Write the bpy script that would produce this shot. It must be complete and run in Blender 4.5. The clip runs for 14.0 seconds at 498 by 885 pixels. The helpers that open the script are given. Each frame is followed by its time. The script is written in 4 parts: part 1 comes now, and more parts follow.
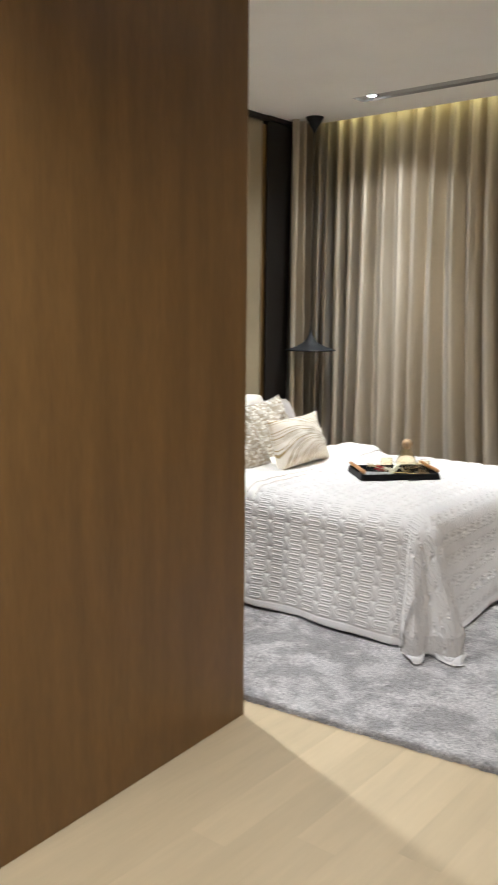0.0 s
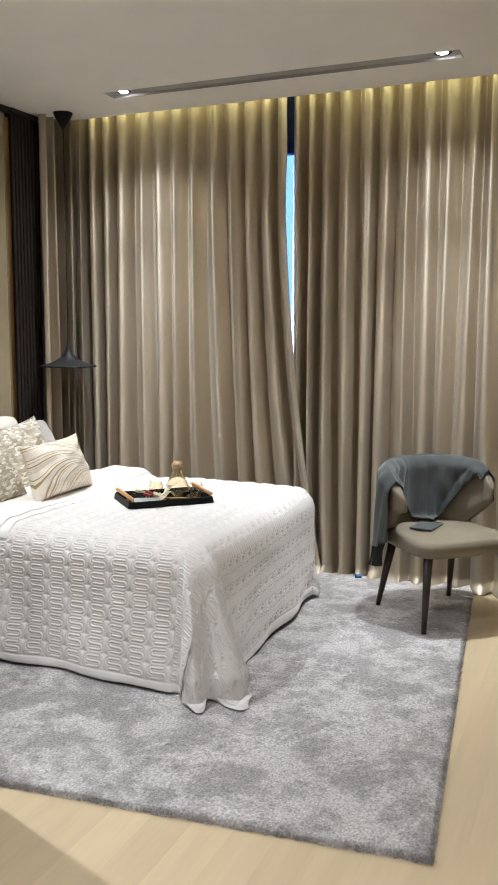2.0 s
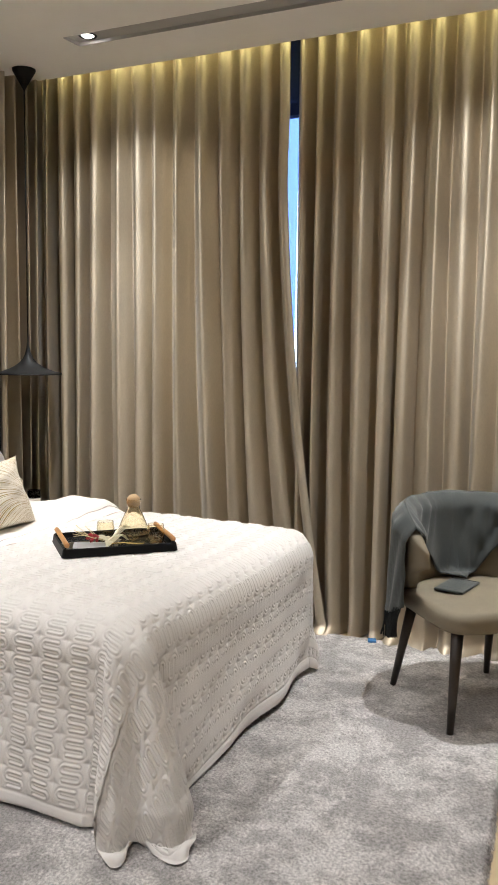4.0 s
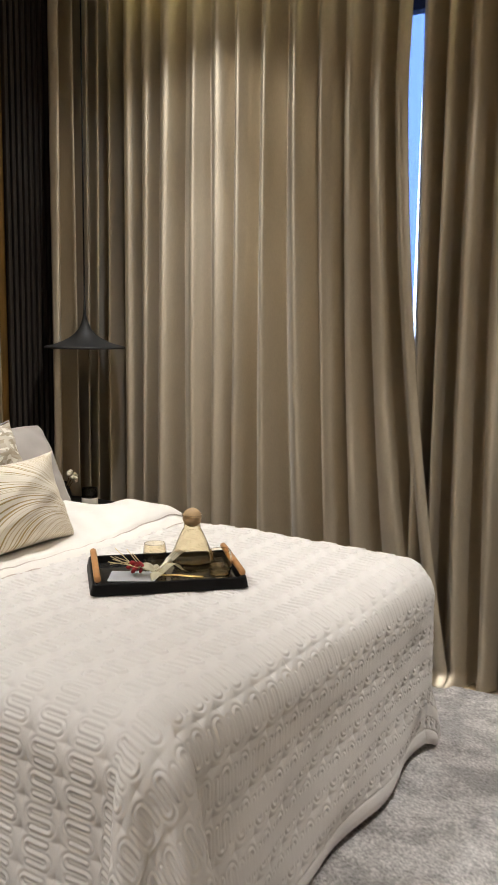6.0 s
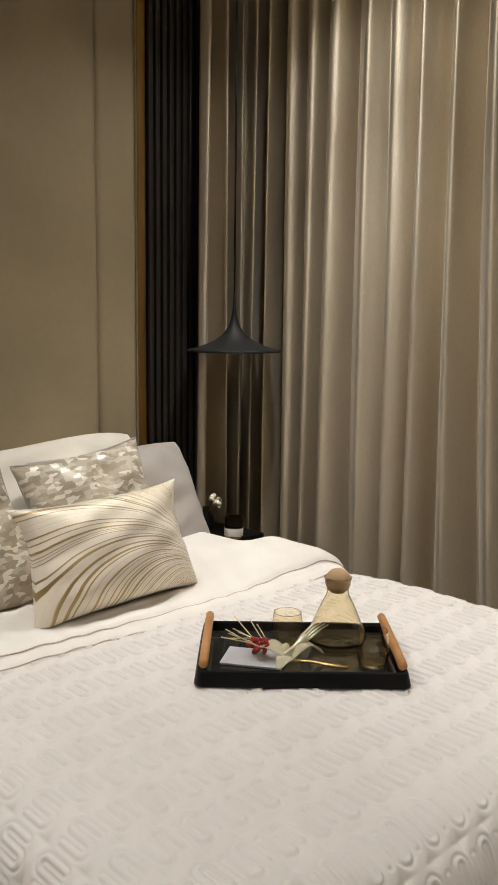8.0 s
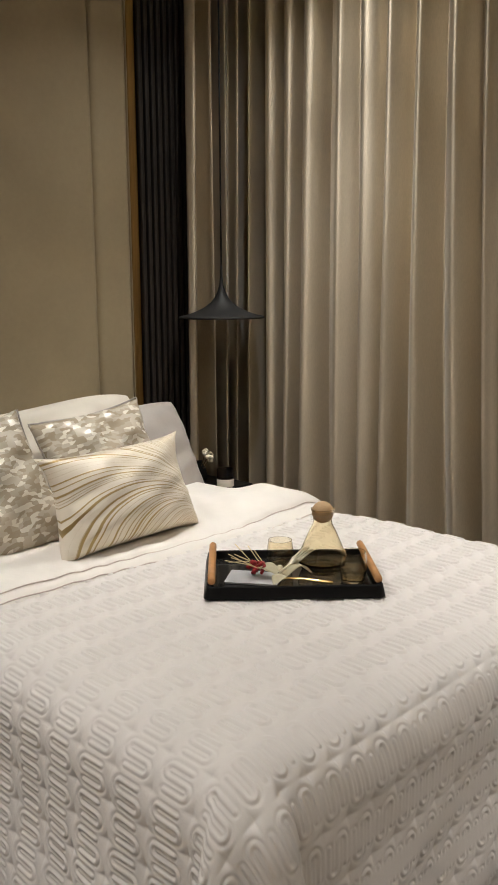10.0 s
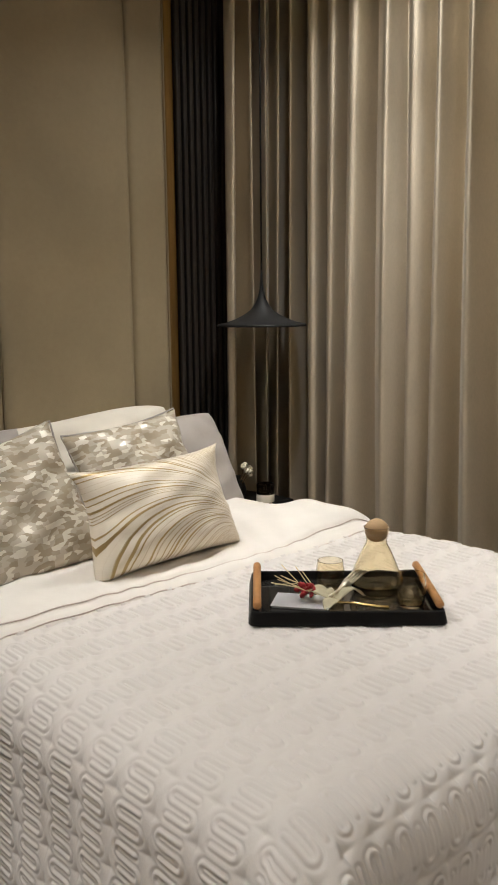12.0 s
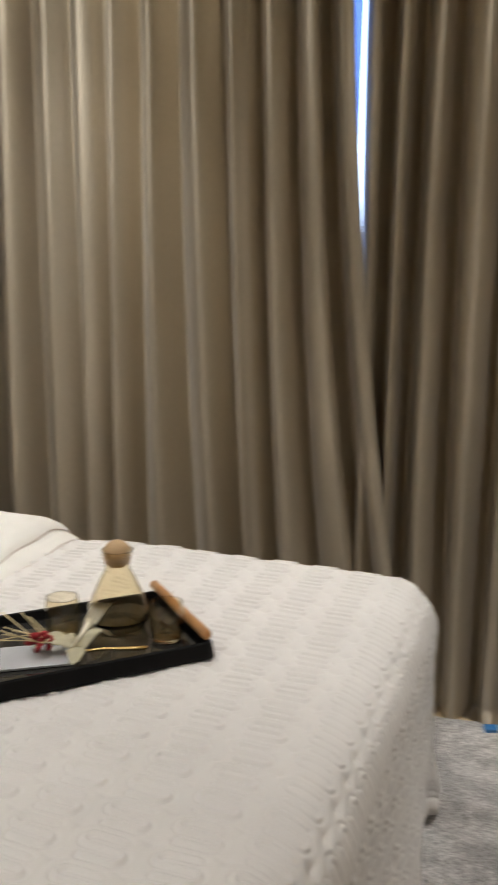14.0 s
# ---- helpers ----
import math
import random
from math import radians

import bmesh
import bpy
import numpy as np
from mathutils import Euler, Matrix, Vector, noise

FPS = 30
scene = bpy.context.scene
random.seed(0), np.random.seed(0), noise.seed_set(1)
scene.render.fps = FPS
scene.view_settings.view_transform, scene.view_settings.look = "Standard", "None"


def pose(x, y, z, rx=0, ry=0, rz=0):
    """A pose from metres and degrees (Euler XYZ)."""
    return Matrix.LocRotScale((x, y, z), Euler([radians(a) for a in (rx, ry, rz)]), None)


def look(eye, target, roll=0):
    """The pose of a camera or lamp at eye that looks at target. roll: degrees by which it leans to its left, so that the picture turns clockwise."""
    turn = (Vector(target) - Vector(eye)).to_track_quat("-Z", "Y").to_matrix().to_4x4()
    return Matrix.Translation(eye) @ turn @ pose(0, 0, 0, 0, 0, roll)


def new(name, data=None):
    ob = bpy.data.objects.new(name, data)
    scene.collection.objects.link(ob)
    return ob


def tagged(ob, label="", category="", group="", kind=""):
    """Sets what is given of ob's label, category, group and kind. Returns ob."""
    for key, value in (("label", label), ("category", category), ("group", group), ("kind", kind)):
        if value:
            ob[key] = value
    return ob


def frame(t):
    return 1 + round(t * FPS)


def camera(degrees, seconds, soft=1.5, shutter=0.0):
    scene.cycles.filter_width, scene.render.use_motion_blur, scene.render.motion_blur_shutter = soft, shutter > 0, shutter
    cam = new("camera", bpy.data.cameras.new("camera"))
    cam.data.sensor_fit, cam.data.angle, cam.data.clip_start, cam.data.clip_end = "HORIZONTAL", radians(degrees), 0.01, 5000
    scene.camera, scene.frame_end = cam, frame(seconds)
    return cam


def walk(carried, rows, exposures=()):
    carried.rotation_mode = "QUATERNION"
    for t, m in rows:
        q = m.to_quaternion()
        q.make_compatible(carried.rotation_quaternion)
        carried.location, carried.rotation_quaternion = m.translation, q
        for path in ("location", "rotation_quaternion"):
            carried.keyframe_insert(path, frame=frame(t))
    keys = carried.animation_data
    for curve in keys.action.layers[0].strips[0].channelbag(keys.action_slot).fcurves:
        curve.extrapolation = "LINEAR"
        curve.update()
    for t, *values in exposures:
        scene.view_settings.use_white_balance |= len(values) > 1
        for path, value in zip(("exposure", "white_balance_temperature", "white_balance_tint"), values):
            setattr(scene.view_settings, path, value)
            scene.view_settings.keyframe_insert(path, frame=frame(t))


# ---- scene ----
cam = camera(32.6, 14.0, shutter=0.4)
PATH = [
    (0, (3.653, -1.364, 1.486), (2.412, 0.175, 1.187), 0.5),
    (0.5, (3.643, -1.268, 1.435), (2.57, 0.396, 1.15), 1.5),
    (1, (3.646, -1.208, 1.479), (2.688, 0.526, 1.206), 1.3),
    (1.5, (3.547, -1.121, 1.496), (2.69, 0.666, 1.23), 0.6),
    (2, (3.453, -1.005, 1.474), (2.669, 0.816, 1.212), 0.3),
    (2.2, (3.42, -0.921, 1.461), (2.652, 0.907, 1.202), 0.4),
    (4.3, (3.291, 0.119, 1.383), (2.361, 1.876, 1.164), 1.2),
    (4.5, (3.275, 0.18, 1.368), (2.31, 1.918, 1.148), 1.4),
    (5, (3.186, 0.387, 1.364), (2.167, 2.091, 1.123), 0.9),
    (5.5, (3.05, 0.581, 1.364), (2.012, 2.269, 1.097), 1.0),
    (6, (2.93, 0.829, 1.366), (1.831, 2.475, 1.082), 0.8),
    (6.5, (2.81, 1.023, 1.356), (1.623, 2.61, 1.086), 1.3),
    (7, (2.705, 1.216, 1.347), (1.422, 2.73, 1.098), 1.1),
    (7.5, (2.611, 1.376, 1.349), (1.218, 2.786, 1.086), 0.7),
    (7.7, (2.593, 1.404, 1.349), (1.159, 2.772, 1.082), 0.9),
    (9.8, (2.769, 1.168, 1.351), (1.372, 2.555, 0.997), -0.5),
    (10, (2.794, 1.144, 1.356), (1.405, 2.538, 0.999), -0.3),
    (10.5, (2.857, 1.109, 1.344), (1.485, 2.516, 0.973), -0.0),
    (11, (2.849, 1.126, 1.344), (1.483, 2.538, 0.971), -0.3),
    (11.5, (2.768, 1.155, 1.336), (1.377, 2.548, 0.985), -0.8),
    (12, (2.657, 1.225, 1.321), (1.213, 2.571, 1.0), -0.6),
    (12.5, (2.495, 1.346, 1.338), (1.027, 2.663, 1.004), 0.0),
    (13, (2.36, 1.399, 1.319), (0.993, 2.814, 0.964), 0.4),
    (13.5, (2.244, 1.423, 1.318), (1.16, 3.062, 0.946), -0.3),
    (13.8, (2.202, 1.398, 1.303), (1.37, 3.178, 0.931), -0.5),
    (14, (2.211, 1.367, 1.34), (1.543, 3.21, 0.942), 0.8),
]
EXPOSURES = [(0, 0.78, 5780, 8), (1.2, 0.77, 5700, 8), (2.2, 0.74, 5780, 8), (4.3, 0.57, 6230, 10), (5.5, 0.36, 6380, 10), (7.5, 0.06, 6500, 10), (12.4, 0.06, 6500, 10), (13.2, -0.08, 6400, 9), (14, -0.10, 6400, 9)]
walk(cam, [(t, look(eye, target, roll)) for t, eye, target, roll in PATH], EXPOSURES)

# ---------------------------------------------------------------- light
world = bpy.data.worlds.new("world")
scene.world = world
world.use_nodes = True
sky = world.node_tree.nodes.new("ShaderNodeTexSky")
sky.sky_type, sky.sun_disc = "NISHITA", False
sky.sun_elevation, sky.sun_rotation = radians(40), radians(150)
world.node_tree.nodes["Background"].inputs["Strength"].default_value = 0.15
world.node_tree.links.new(sky.outputs[0], world.node_tree.nodes["Background"].inputs["Color"])

WARM = (1.0, 0.975, 0.925)


def spot(x, y, z, watts, degrees, blend, tint=WARM, radius=0.03, target=None):
    data = bpy.data.lights.new("downlight_beam", "SPOT")
    data.energy, data.color, data.spot_size, data.spot_blend, data.shadow_soft_size = watts, tint, radians(degrees), blend, radius
    ob = new("downlight_beam", data)
    ob.matrix_world = look((x, y, z), target or (x, y + 0.0001, 0))
    return ob


def strip(place, target, long, wide, watts, tint):
    data = bpy.data.lights.new("cove_light", "AREA")
    data.shape, data.size, data.size_y, data.energy, data.color = "RECTANGLE", long, wide, watts, tint
    ob = new("cove_light", data)
    ob.matrix_world = look(place, target)
    return ob


CEIL = 2.8
for x in (0.79, 2.59):
    spot(x, 3.35, CEIL - 0.012, 36 if x < 1 else 32, 124, 1.0, radius=0.014)
    spot(x, 3.35, CEIL - 0.012, 108 if x < 1 else 122, 71, 1.0, radius=0.014)
    spot(x, 1.30, CEIL - 0.012, 128 if x < 1 else 20, 122, 1.0)
spot(2.75, -0.75, CEIL - 0.012, 135, 142, 1.0)
strip((2.1, 3.775, CEIL + 0.07), (2.1, 3.82, CEIL - 0.3), 4.1, 0.02, 1.8, (1.0, 0.90, 0.42))

# ---------------------------------------------------------------- materials


def mat(name, base, rough=0.6, metal=0.0, spec=0.5, vary=0.12, scale=8.0, fine=0.0, fine_scale=300.0, bump=0.0, bump_scale=60.0, stretch=(1, 1, 1), sheen=0.0, per_piece=0.0, blotch=None):
    """Principled material with colour variation at two scales and a noise relief."""
    m = bpy.data.materials.new(name)
    m.use_nodes = True
    nt, n, l = m.node_tree, m.node_tree.nodes, m.node_tree.links
    p = n["Principled BSDF"]
    p.inputs["Roughness"].default_value, p.inputs["Metallic"].default_value = rough, metal
    p.inputs["Specular IOR Level"].default_value = spec
    p.inputs["Sheen Weight"].default_value = sheen
    co = n.new("ShaderNodeTexCoord")
    mp = n.new("ShaderNodeMapping")
    mp.inputs["Scale"].default_value = stretch
    l.new(co.outputs["Object"], mp.inputs["Vector"])
    vec = mp.outputs["Vector"]
    if per_piece:
        inf, add = n.new("ShaderNodeObjectInfo"), n.new("ShaderNodeVectorMath")
        add.operation = "MULTIPLY_ADD"
        comb = n.new("ShaderNodeCombineXYZ")
        for k in range(3):
            l.new(inf.outputs["Random"], comb.inputs[k])
        add.inputs[1].default_value = (37, 91, 53)
        l.new(comb.outputs[0], add.inputs[0])
        l.new(vec, add.inputs[2])
        vec = add.outputs[0]
    big = n.new("ShaderNodeTexNoise")
    big.inputs["Scale"].default_value, big.inputs["Detail"].default_value = scale, 5
    if blotch:
        big.inputs["Detail"].default_value, big.inputs["Roughness"].default_value, big.inputs["Distortion"].default_value = 10, 0.74, 0.15
    l.new(vec, big.inputs["Vector"])
    small = n.new("ShaderNodeTexNoise")
    small.inputs["Scale"].default_value, small.inputs["Detail"].default_value = fine_scale, 2
    l.new(vec, small.inputs["Vector"])
    ramp = n.new("ShaderNodeValToRGB")
    ramp.color_ramp.elements[0].position, ramp.color_ramp.elements[1].position = (0.455, 0.55) if blotch else (0.3, 0.7)
    lo, hi = blotch or (tuple(c * (1 - vary) for c in base), tuple(min(1, c * (1 + vary)) for c in base))
    ramp.color_ramp.elements[0].color, ramp.color_ramp.elements[1].color = (*lo, 1), (*hi, 1)
    l.new(big.outputs["Fac"], ramp.inputs["Fac"])
    col = ramp.outputs["Color"]

    def times(col, source, lowest, highest, a=0.0, b=1.0):
        rng, mix = n.new("ShaderNodeMapRange"), n.new("ShaderNodeMix")
        rng.inputs["From Min"].default_value, rng.inputs["From Max"].default_value = a, b
        rng.inputs["To Min"].default_value, rng.inputs["To Max"].default_value = lowest, highest
        l.new(source, rng.inputs["Value"])
        mix.data_type, mix.blend_type = "RGBA", "MULTIPLY"
        mix.inputs["Factor"].default_value = 1.0
        l.new(col, mix.inputs[6])
        l.new(rng.outputs[0], mix.inputs[7])
        return mix.outputs[2]

    if fine:
        col = times(col, small.outputs["Fac"], 1 - fine, 1 + fine, 0.28, 0.72)
    if per_piece:
        col = times(col, inf.outputs["Random"], 1 - per_piece, 1 + per_piece)
    l.new(col, p.inputs["Base Color"])
    if bump:
        tex, bmp = n.new("ShaderNodeTexNoise"), n.new("ShaderNodeBump")
        tex.inputs["Scale"].default_value, tex.inputs["Detail"].default_value = bump_scale, 4
        l.new(vec, tex.inputs["Vector"])
        bmp.inputs["Strength"].default_value, bmp.inputs["Distance"].default_value = bump, 0.01
        l.new(tex.outputs["Fac"], bmp.inputs["Height"])
        l.new(bmp.outputs[0], p.inputs["Normal"])
    return m


def glass(name, tint, rough=0.0):
    m = bpy.data.materials.new(name)
    m.use_nodes = True
    p = m.node_tree.nodes["Principled BSDF"]
    p.inputs["Base Color"].default_value = (*tint, 1)
    p.inputs["Transmission Weight"].default_value, p.inputs["Roughness"].default_value, p.inputs["IOR"].default_value = 1.0, rough, 1.45
    return m


def glow(name, tint, strength):
    m = bpy.data.materials.new(name)
    m.use_nodes = True
    p = m.node_tree.nodes["Principled BSDF"]
    p.inputs["Emission Color"].default_value, p.inputs["Emission Strength"].default_value = (*tint, 1), strength
    return m


OAK = mat("pale_oak", (0.61, 0.48, 0.30), 0.42, vary=0.055, scale=2.2, fine=0.022, fine_scale=11, bump=0.012, bump_scale=30, stretch=(7, 0.7, 1), per_piece=0.055)
WALNUT = mat("walnut_veneer", (0.165, 0.086, 0.025), 0.45, vary=0.15, scale=2.2, fine=0.12, fine_scale=26, bump=0.03, bump_scale=70, stretch=(7, 7, 0.55))
PLASTER = mat("white_plaster", (0.86, 0.835, 0.785), 0.9, vary=0.03, scale=2, bump=0.02, bump_scale=200)
WALLPAINT = mat("beige_wall_paint", (0.62, 0.57, 0.50), 0.85, vary=0.04, scale=2, bump=0.03, bump_scale=150)
LEATHER = mat("cream_padded_leather", (0.355, 0.288, 0.182), 0.60, vary=0.08, scale=3, fine=0.025, fine_scale=60, bump=0.08, bump_scale=260)
BRASS = mat("brushed_brass", (0.32, 0.20, 0.08), 0.32, metal=1.0, vary=0.1, scale=4, stretch=(40, 40, 1))
SLAT = mat("black_stained_wood", (0.018, 0.014, 0.011), 0.5, vary=0.2, scale=6, stretch=(10, 10, 0.6), bump=0.05)
CURTAIN = mat("taupe_satin", (0.585, 0.515, 0.404), 0.53, metal=0.93, spec=0.7, vary=0.06, scale=3, fine=0.06, fine_scale=500, stretch=(1, 1, 0.12), bump=0.04, bump_scale=400, sheen=0.15)
# woven satin: the sheen spreads along the hanging threads
thread = CURTAIN.node_tree.nodes.new("ShaderNodeCombineXYZ")
thread.inputs[2].default_value = 1.0
CURTAIN.node_tree.nodes["Principled BSDF"].inputs["Anisotropic"].default_value = 0.45
CURTAIN.node_tree.links.new(thread.outputs[0], CURTAIN.node_tree.nodes["Principled BSDF"].inputs["Tangent"])
SHEER = mat("blue_grey_sheer", (0.10, 0.125, 0.16), 0.8)
veil = SHEER.node_tree.nodes
see, blend = veil.new("ShaderNodeBsdfTransparent"), veil.new("ShaderNodeMixShader")
see.inputs[0].default_value = (0.46, 0.57, 0.86, 1)
blend.inputs[0].default_value = 0.25
SHEER.node_tree.links.new(see.outputs[0], blend.inputs[1])
SHEER.node_tree.links.new(veil["Principled BSDF"].outputs[0], blend.inputs[2])
SHEER.node_tree.links.new(blend.outputs[0], veil["Material Output"].inputs["Surface"])
QUILT = mat("ivory_quilted_cotton", (0.715, 0.677, 0.648), 0.62, vary=0.03, scale=6, fine=0.04, fine_scale=700, bump=0.10, bump_scale=500, sheen=0.2)
SHEET = mat("white_cotton_sheet", (0.80, 0.76, 0.71), 0.75, vary=0.03, scale=9, bump=0.12, bump_scale=30, sheen=0.1)
PIPING = mat("rose_taupe_piping", (0.58, 0.49, 0.44), 0.7, vary=0.1, scale=30)
CREAM = mat("cream_pillow_linen", (0.76, 0.71, 0.62), 0.8, vary=0.04, scale=10, bump=0.1, bump_scale=40)
GREYSATIN = mat("grey_satin_pillow", (0.40, 0.365, 0.335), 0.45, vary=0.06, scale=8, bump=0.08, bump_scale=40, sheen=0.2)
BLACK = mat("black_lacquer", (0.005, 0.0045, 0.0045), 0.5, spec=0.15, vary=0.15, scale=20)
MATTBLACK = mat("matt_black_metal", (0.008, 0.008, 0.0085), 0.6, spec=0.3, vary=0.1, scale=15)
DARKWOOD = mat("dark_stained_wood", (0.030, 0.020, 0.015), 0.45, vary=0.25, scale=10, stretch=(8, 8, 0.7))
BEECH = mat("honey_beech", (0.46, 0.22, 0.075), 0.5, vary=0.15, scale=20, stretch=(1, 1, 8))
CORK = mat("light_cork", (0.54, 0.36, 0.19), 0.6, vary=0.07, scale=30, fine=0.06, fine_scale=250, bump=0.15, bump_scale=200)
FABRIC = mat("olive_taupe_upholstery", (0.215, 0.18, 0.125), 0.75, vary=0.06, scale=10, fine=0.12, fine_scale=600, bump=0.12, bump_scale=500)
WOOL = mat("slate_wool_throw", (0.050, 0.057, 0.056), 0.85, vary=0.10, scale=14, fine=0.15, fine_scale=700, bump=0.15, bump_scale=400, sheen=0.3)
FRINGE = mat("charcoal_fringe", (0.014, 0.015, 0.015), 0.9, vary=0.2, scale=40)
PILE = mat("grey_rug_pile", (0.3, 0.29, 0.29), 0.95, scale=4.0, fine=0.42, fine_scale=120, bump=0.8, bump_scale=180, blotch=((0.345, 0.322, 0.313), (0.585, 0.553, 0.538)), sheen=0.2)
SLOTGREY = mat("grey_slot_metal", (0.40, 0.385, 0.365), 0.6, vary=0.05)
LAMPGLOW = glow("lit_lamp", (1.0, 0.95, 0.88), 40.0)
AMBER = glass("amber_glass", (1.0, 0.93, 0.76))
CLEAR = glass("clear_glass", (0.97, 0.98, 0.97))
WINDOWGLASS = glass("window_glass", (0.9, 0.96, 1.0))
FRAMEMETAL = mat("grey_window_frame", (0.2, 0.2, 0.2), 0.5)

# ---------------------------------------------------------------- building tools


def mesh_of(name, verts, faces, material, smooth=True):
    me = bpy.data.meshes.new(name)
    me.from_pydata([tuple(v) for v in verts], [], faces)
    me.materials.append(material)
    if smooth:
        me.polygons.foreach_set("use_smooth", [True] * len(me.polygons))
    me.update()
    return me


def sheet_mesh(name, grid, material, wrap=False):
    """A smooth mesh over a grid of points (rows, columns, 3); wrap joins the last column to the first."""
    grid = np.asarray(grid, float)
    r, c = grid.shape[:2]
    idx = np.arange(r * c).reshape(r, c)
    if wrap:
        idx = np.concatenate([idx, idx[:, :1]], 1)
    quads = np.stack([idx[:-1, :-1], idx[:-1, 1:], idx[1:, 1:], idx[1:, :-1]], -1).reshape(-1, 4)
    me = bpy.data.meshes.new(name)
    me.vertices.add(r * c)
    me.vertices.foreach_set("co", grid.reshape(-1))
    me.loops.add(quads.size)
    me.loops.foreach_set("vertex_index", quads.reshape(-1).astype(np.int32))
    me.polygons.add(len(quads))
    me.polygons.foreach_set("loop_start", np.arange(0, quads.size, 4, dtype=np.int32))
    me.polygons.foreach_set("use_smooth", np.ones(len(quads), dtype=bool))
    me.materials.append(material)
    me.update(calc_edges=True)
    return me


def part(name, data, parent=None, label="", at=None):
    """Links a mesh as one object under a thing or a part."""
    ob = new(name, data)
    ob.parent = parent
    if at is not None:
        ob.matrix_local = at
    return tagged(ob, label) if label else ob


def thing(name, label, category, group="", kind="", at=None):
    ob = new(name)
    ob.empty_display_size = 0.05
    if at is not None:
        ob.matrix_world = at
    return tagged(ob, label, category, group, kind)


def bm_mesh(name, bm, material, smooth=False):
    me = bpy.data.meshes.new(name)
    bm.normal_update()
    bm.to_mesh(me)
    bm.free()
    me.materials.append(material)
    if smooth:
        me.polygons.foreach_set("use_smooth", [True] * len(me.polygons))
    return me


def box(name, x0, x1, y0, y1, z0, z1, material, bevel=0.004, segments=2, smooth=False):
    bm = bmesh.new()
    bmesh.ops.create_cube(bm, size=1)
    bmesh.ops.scale(bm, vec=(x1 - x0, y1 - y0, z1 - z0), verts=bm.verts)
    bmesh.ops.translate(bm, vec=((x0 + x1) / 2, (y0 + y1) / 2, (z0 + z1) / 2), verts=bm.verts)
    if bevel:
        bmesh.ops.bevel(bm, geom=bm.edges[:], offset=bevel, segments=segments, affect="EDGES", profile=0.5)
    return bm_mesh(name, bm, material, smooth)


def lathe(name, profile, material, turns=40):
    """A turned body round z from (radius, height) pairs."""
    a = np.linspace(0, 2 * np.pi, turns, endpoint=False)
    grid = [[(r * math.cos(t), r * math.sin(t), z) for t in a] for r, z in profile]
    return sheet_mesh(name, grid, material, wrap=True)


def tube(name, points, radius, material, sides=8, ends=True):
    """A round bar along points; radius may be a list."""
    pts = [Vector(p) for p in points]
    rad = radius if isinstance(radius, (list, tuple)) else [radius] * len(pts)
    rings = []
    for i, p in enumerate(pts):
        d = (pts[min(i + 1, len(pts) - 1)] - pts[max(i - 1, 0)]).normalized()
        u = d.orthogonal().normalized() if i == 0 else (u - d * u.dot(d)).normalized()
        v = d.cross(u)
        rings.append([p + rad[i] * (math.cos(2 * math.pi * k / sides) * u + math.sin(2 * math.pi * k / sides) * v) for k in range(sides)])
    if ends:
        rings = [[pts[0]] * sides] + rings + [[pts[-1]] * sides]
    return sheet_mesh(name, [[tuple(q) for q in ring] for ring in rings], material, wrap=True)


def soft(v):
    v = np.clip(v, 0, 1)
    return v * v * (3 - 2 * v)


# ---------------------------------------------------------------- the room
X0, X1, Y0, Y1 = -0.05, 4.45, -3.4, 3.98

floor = tagged(new("floor", box("floor", X0, X1, Y0, Y1, -0.06, -0.012, OAK, 0)), "pale oak plank floor with fine dark joints", "floor", kind="structure")
ceiling = thing("ceiling", "white plaster ceiling with recessed grey light slots and curtain cove", "ceiling", kind="structure")
SLOTS = ((0.69, 2.68, 3.295, 3.420), (0.69, 2.68, 1.24, 1.365))


def ceiling_mesh():
    bm = bmesh.new()
    xs, ys = [X0, 0.69, 2.68, X1], [Y0, 1.24, 1.365, 3.295, 3.420, 3.765]

    def slab(x0, x1, y0, y1, z0, z1):
        m = bmesh.ops.create_cube(bm, size=1)["verts"]
        bmesh.ops.scale(bm, vec=(x1 - x0, y1 - y0, z1 - z0), verts=m)
        bmesh.ops.translate(bm, vec=((x0 + x1) / 2, (y0 + y1) / 2, (z0 + z1) / 2), verts=m)

    for i in range(3):
        for j in range(5):
            if i == 1 and j in (1, 3):
                slab(xs[i], xs[i + 1], ys[j], ys[j + 1], CEIL + 0.06, CEIL + 0.12)
            else:
                slab(xs[i], xs[i + 1], ys[j], ys[j + 1], CEIL, CEIL + 0.12)
    slab(X0, X1, 3.745, 3.765, CEIL + 0.12, CEIL + 0.24)
    slab(X0, X1, 3.745, Y1, CEIL + 0.24, CEIL + 0.3)
    return bm_mesh("ceiling", bm, PLASTER)


part("ceiling_slab", ceiling_mesh(), ceiling)


def wall(name, x0, x1, y0, y1, z0, z1, label, material=WALLPAINT):
    return tagged(new(name, box(name, x0, x1, y0, y1, z0, z1, material, 0)), label, "wall", kind="structure")


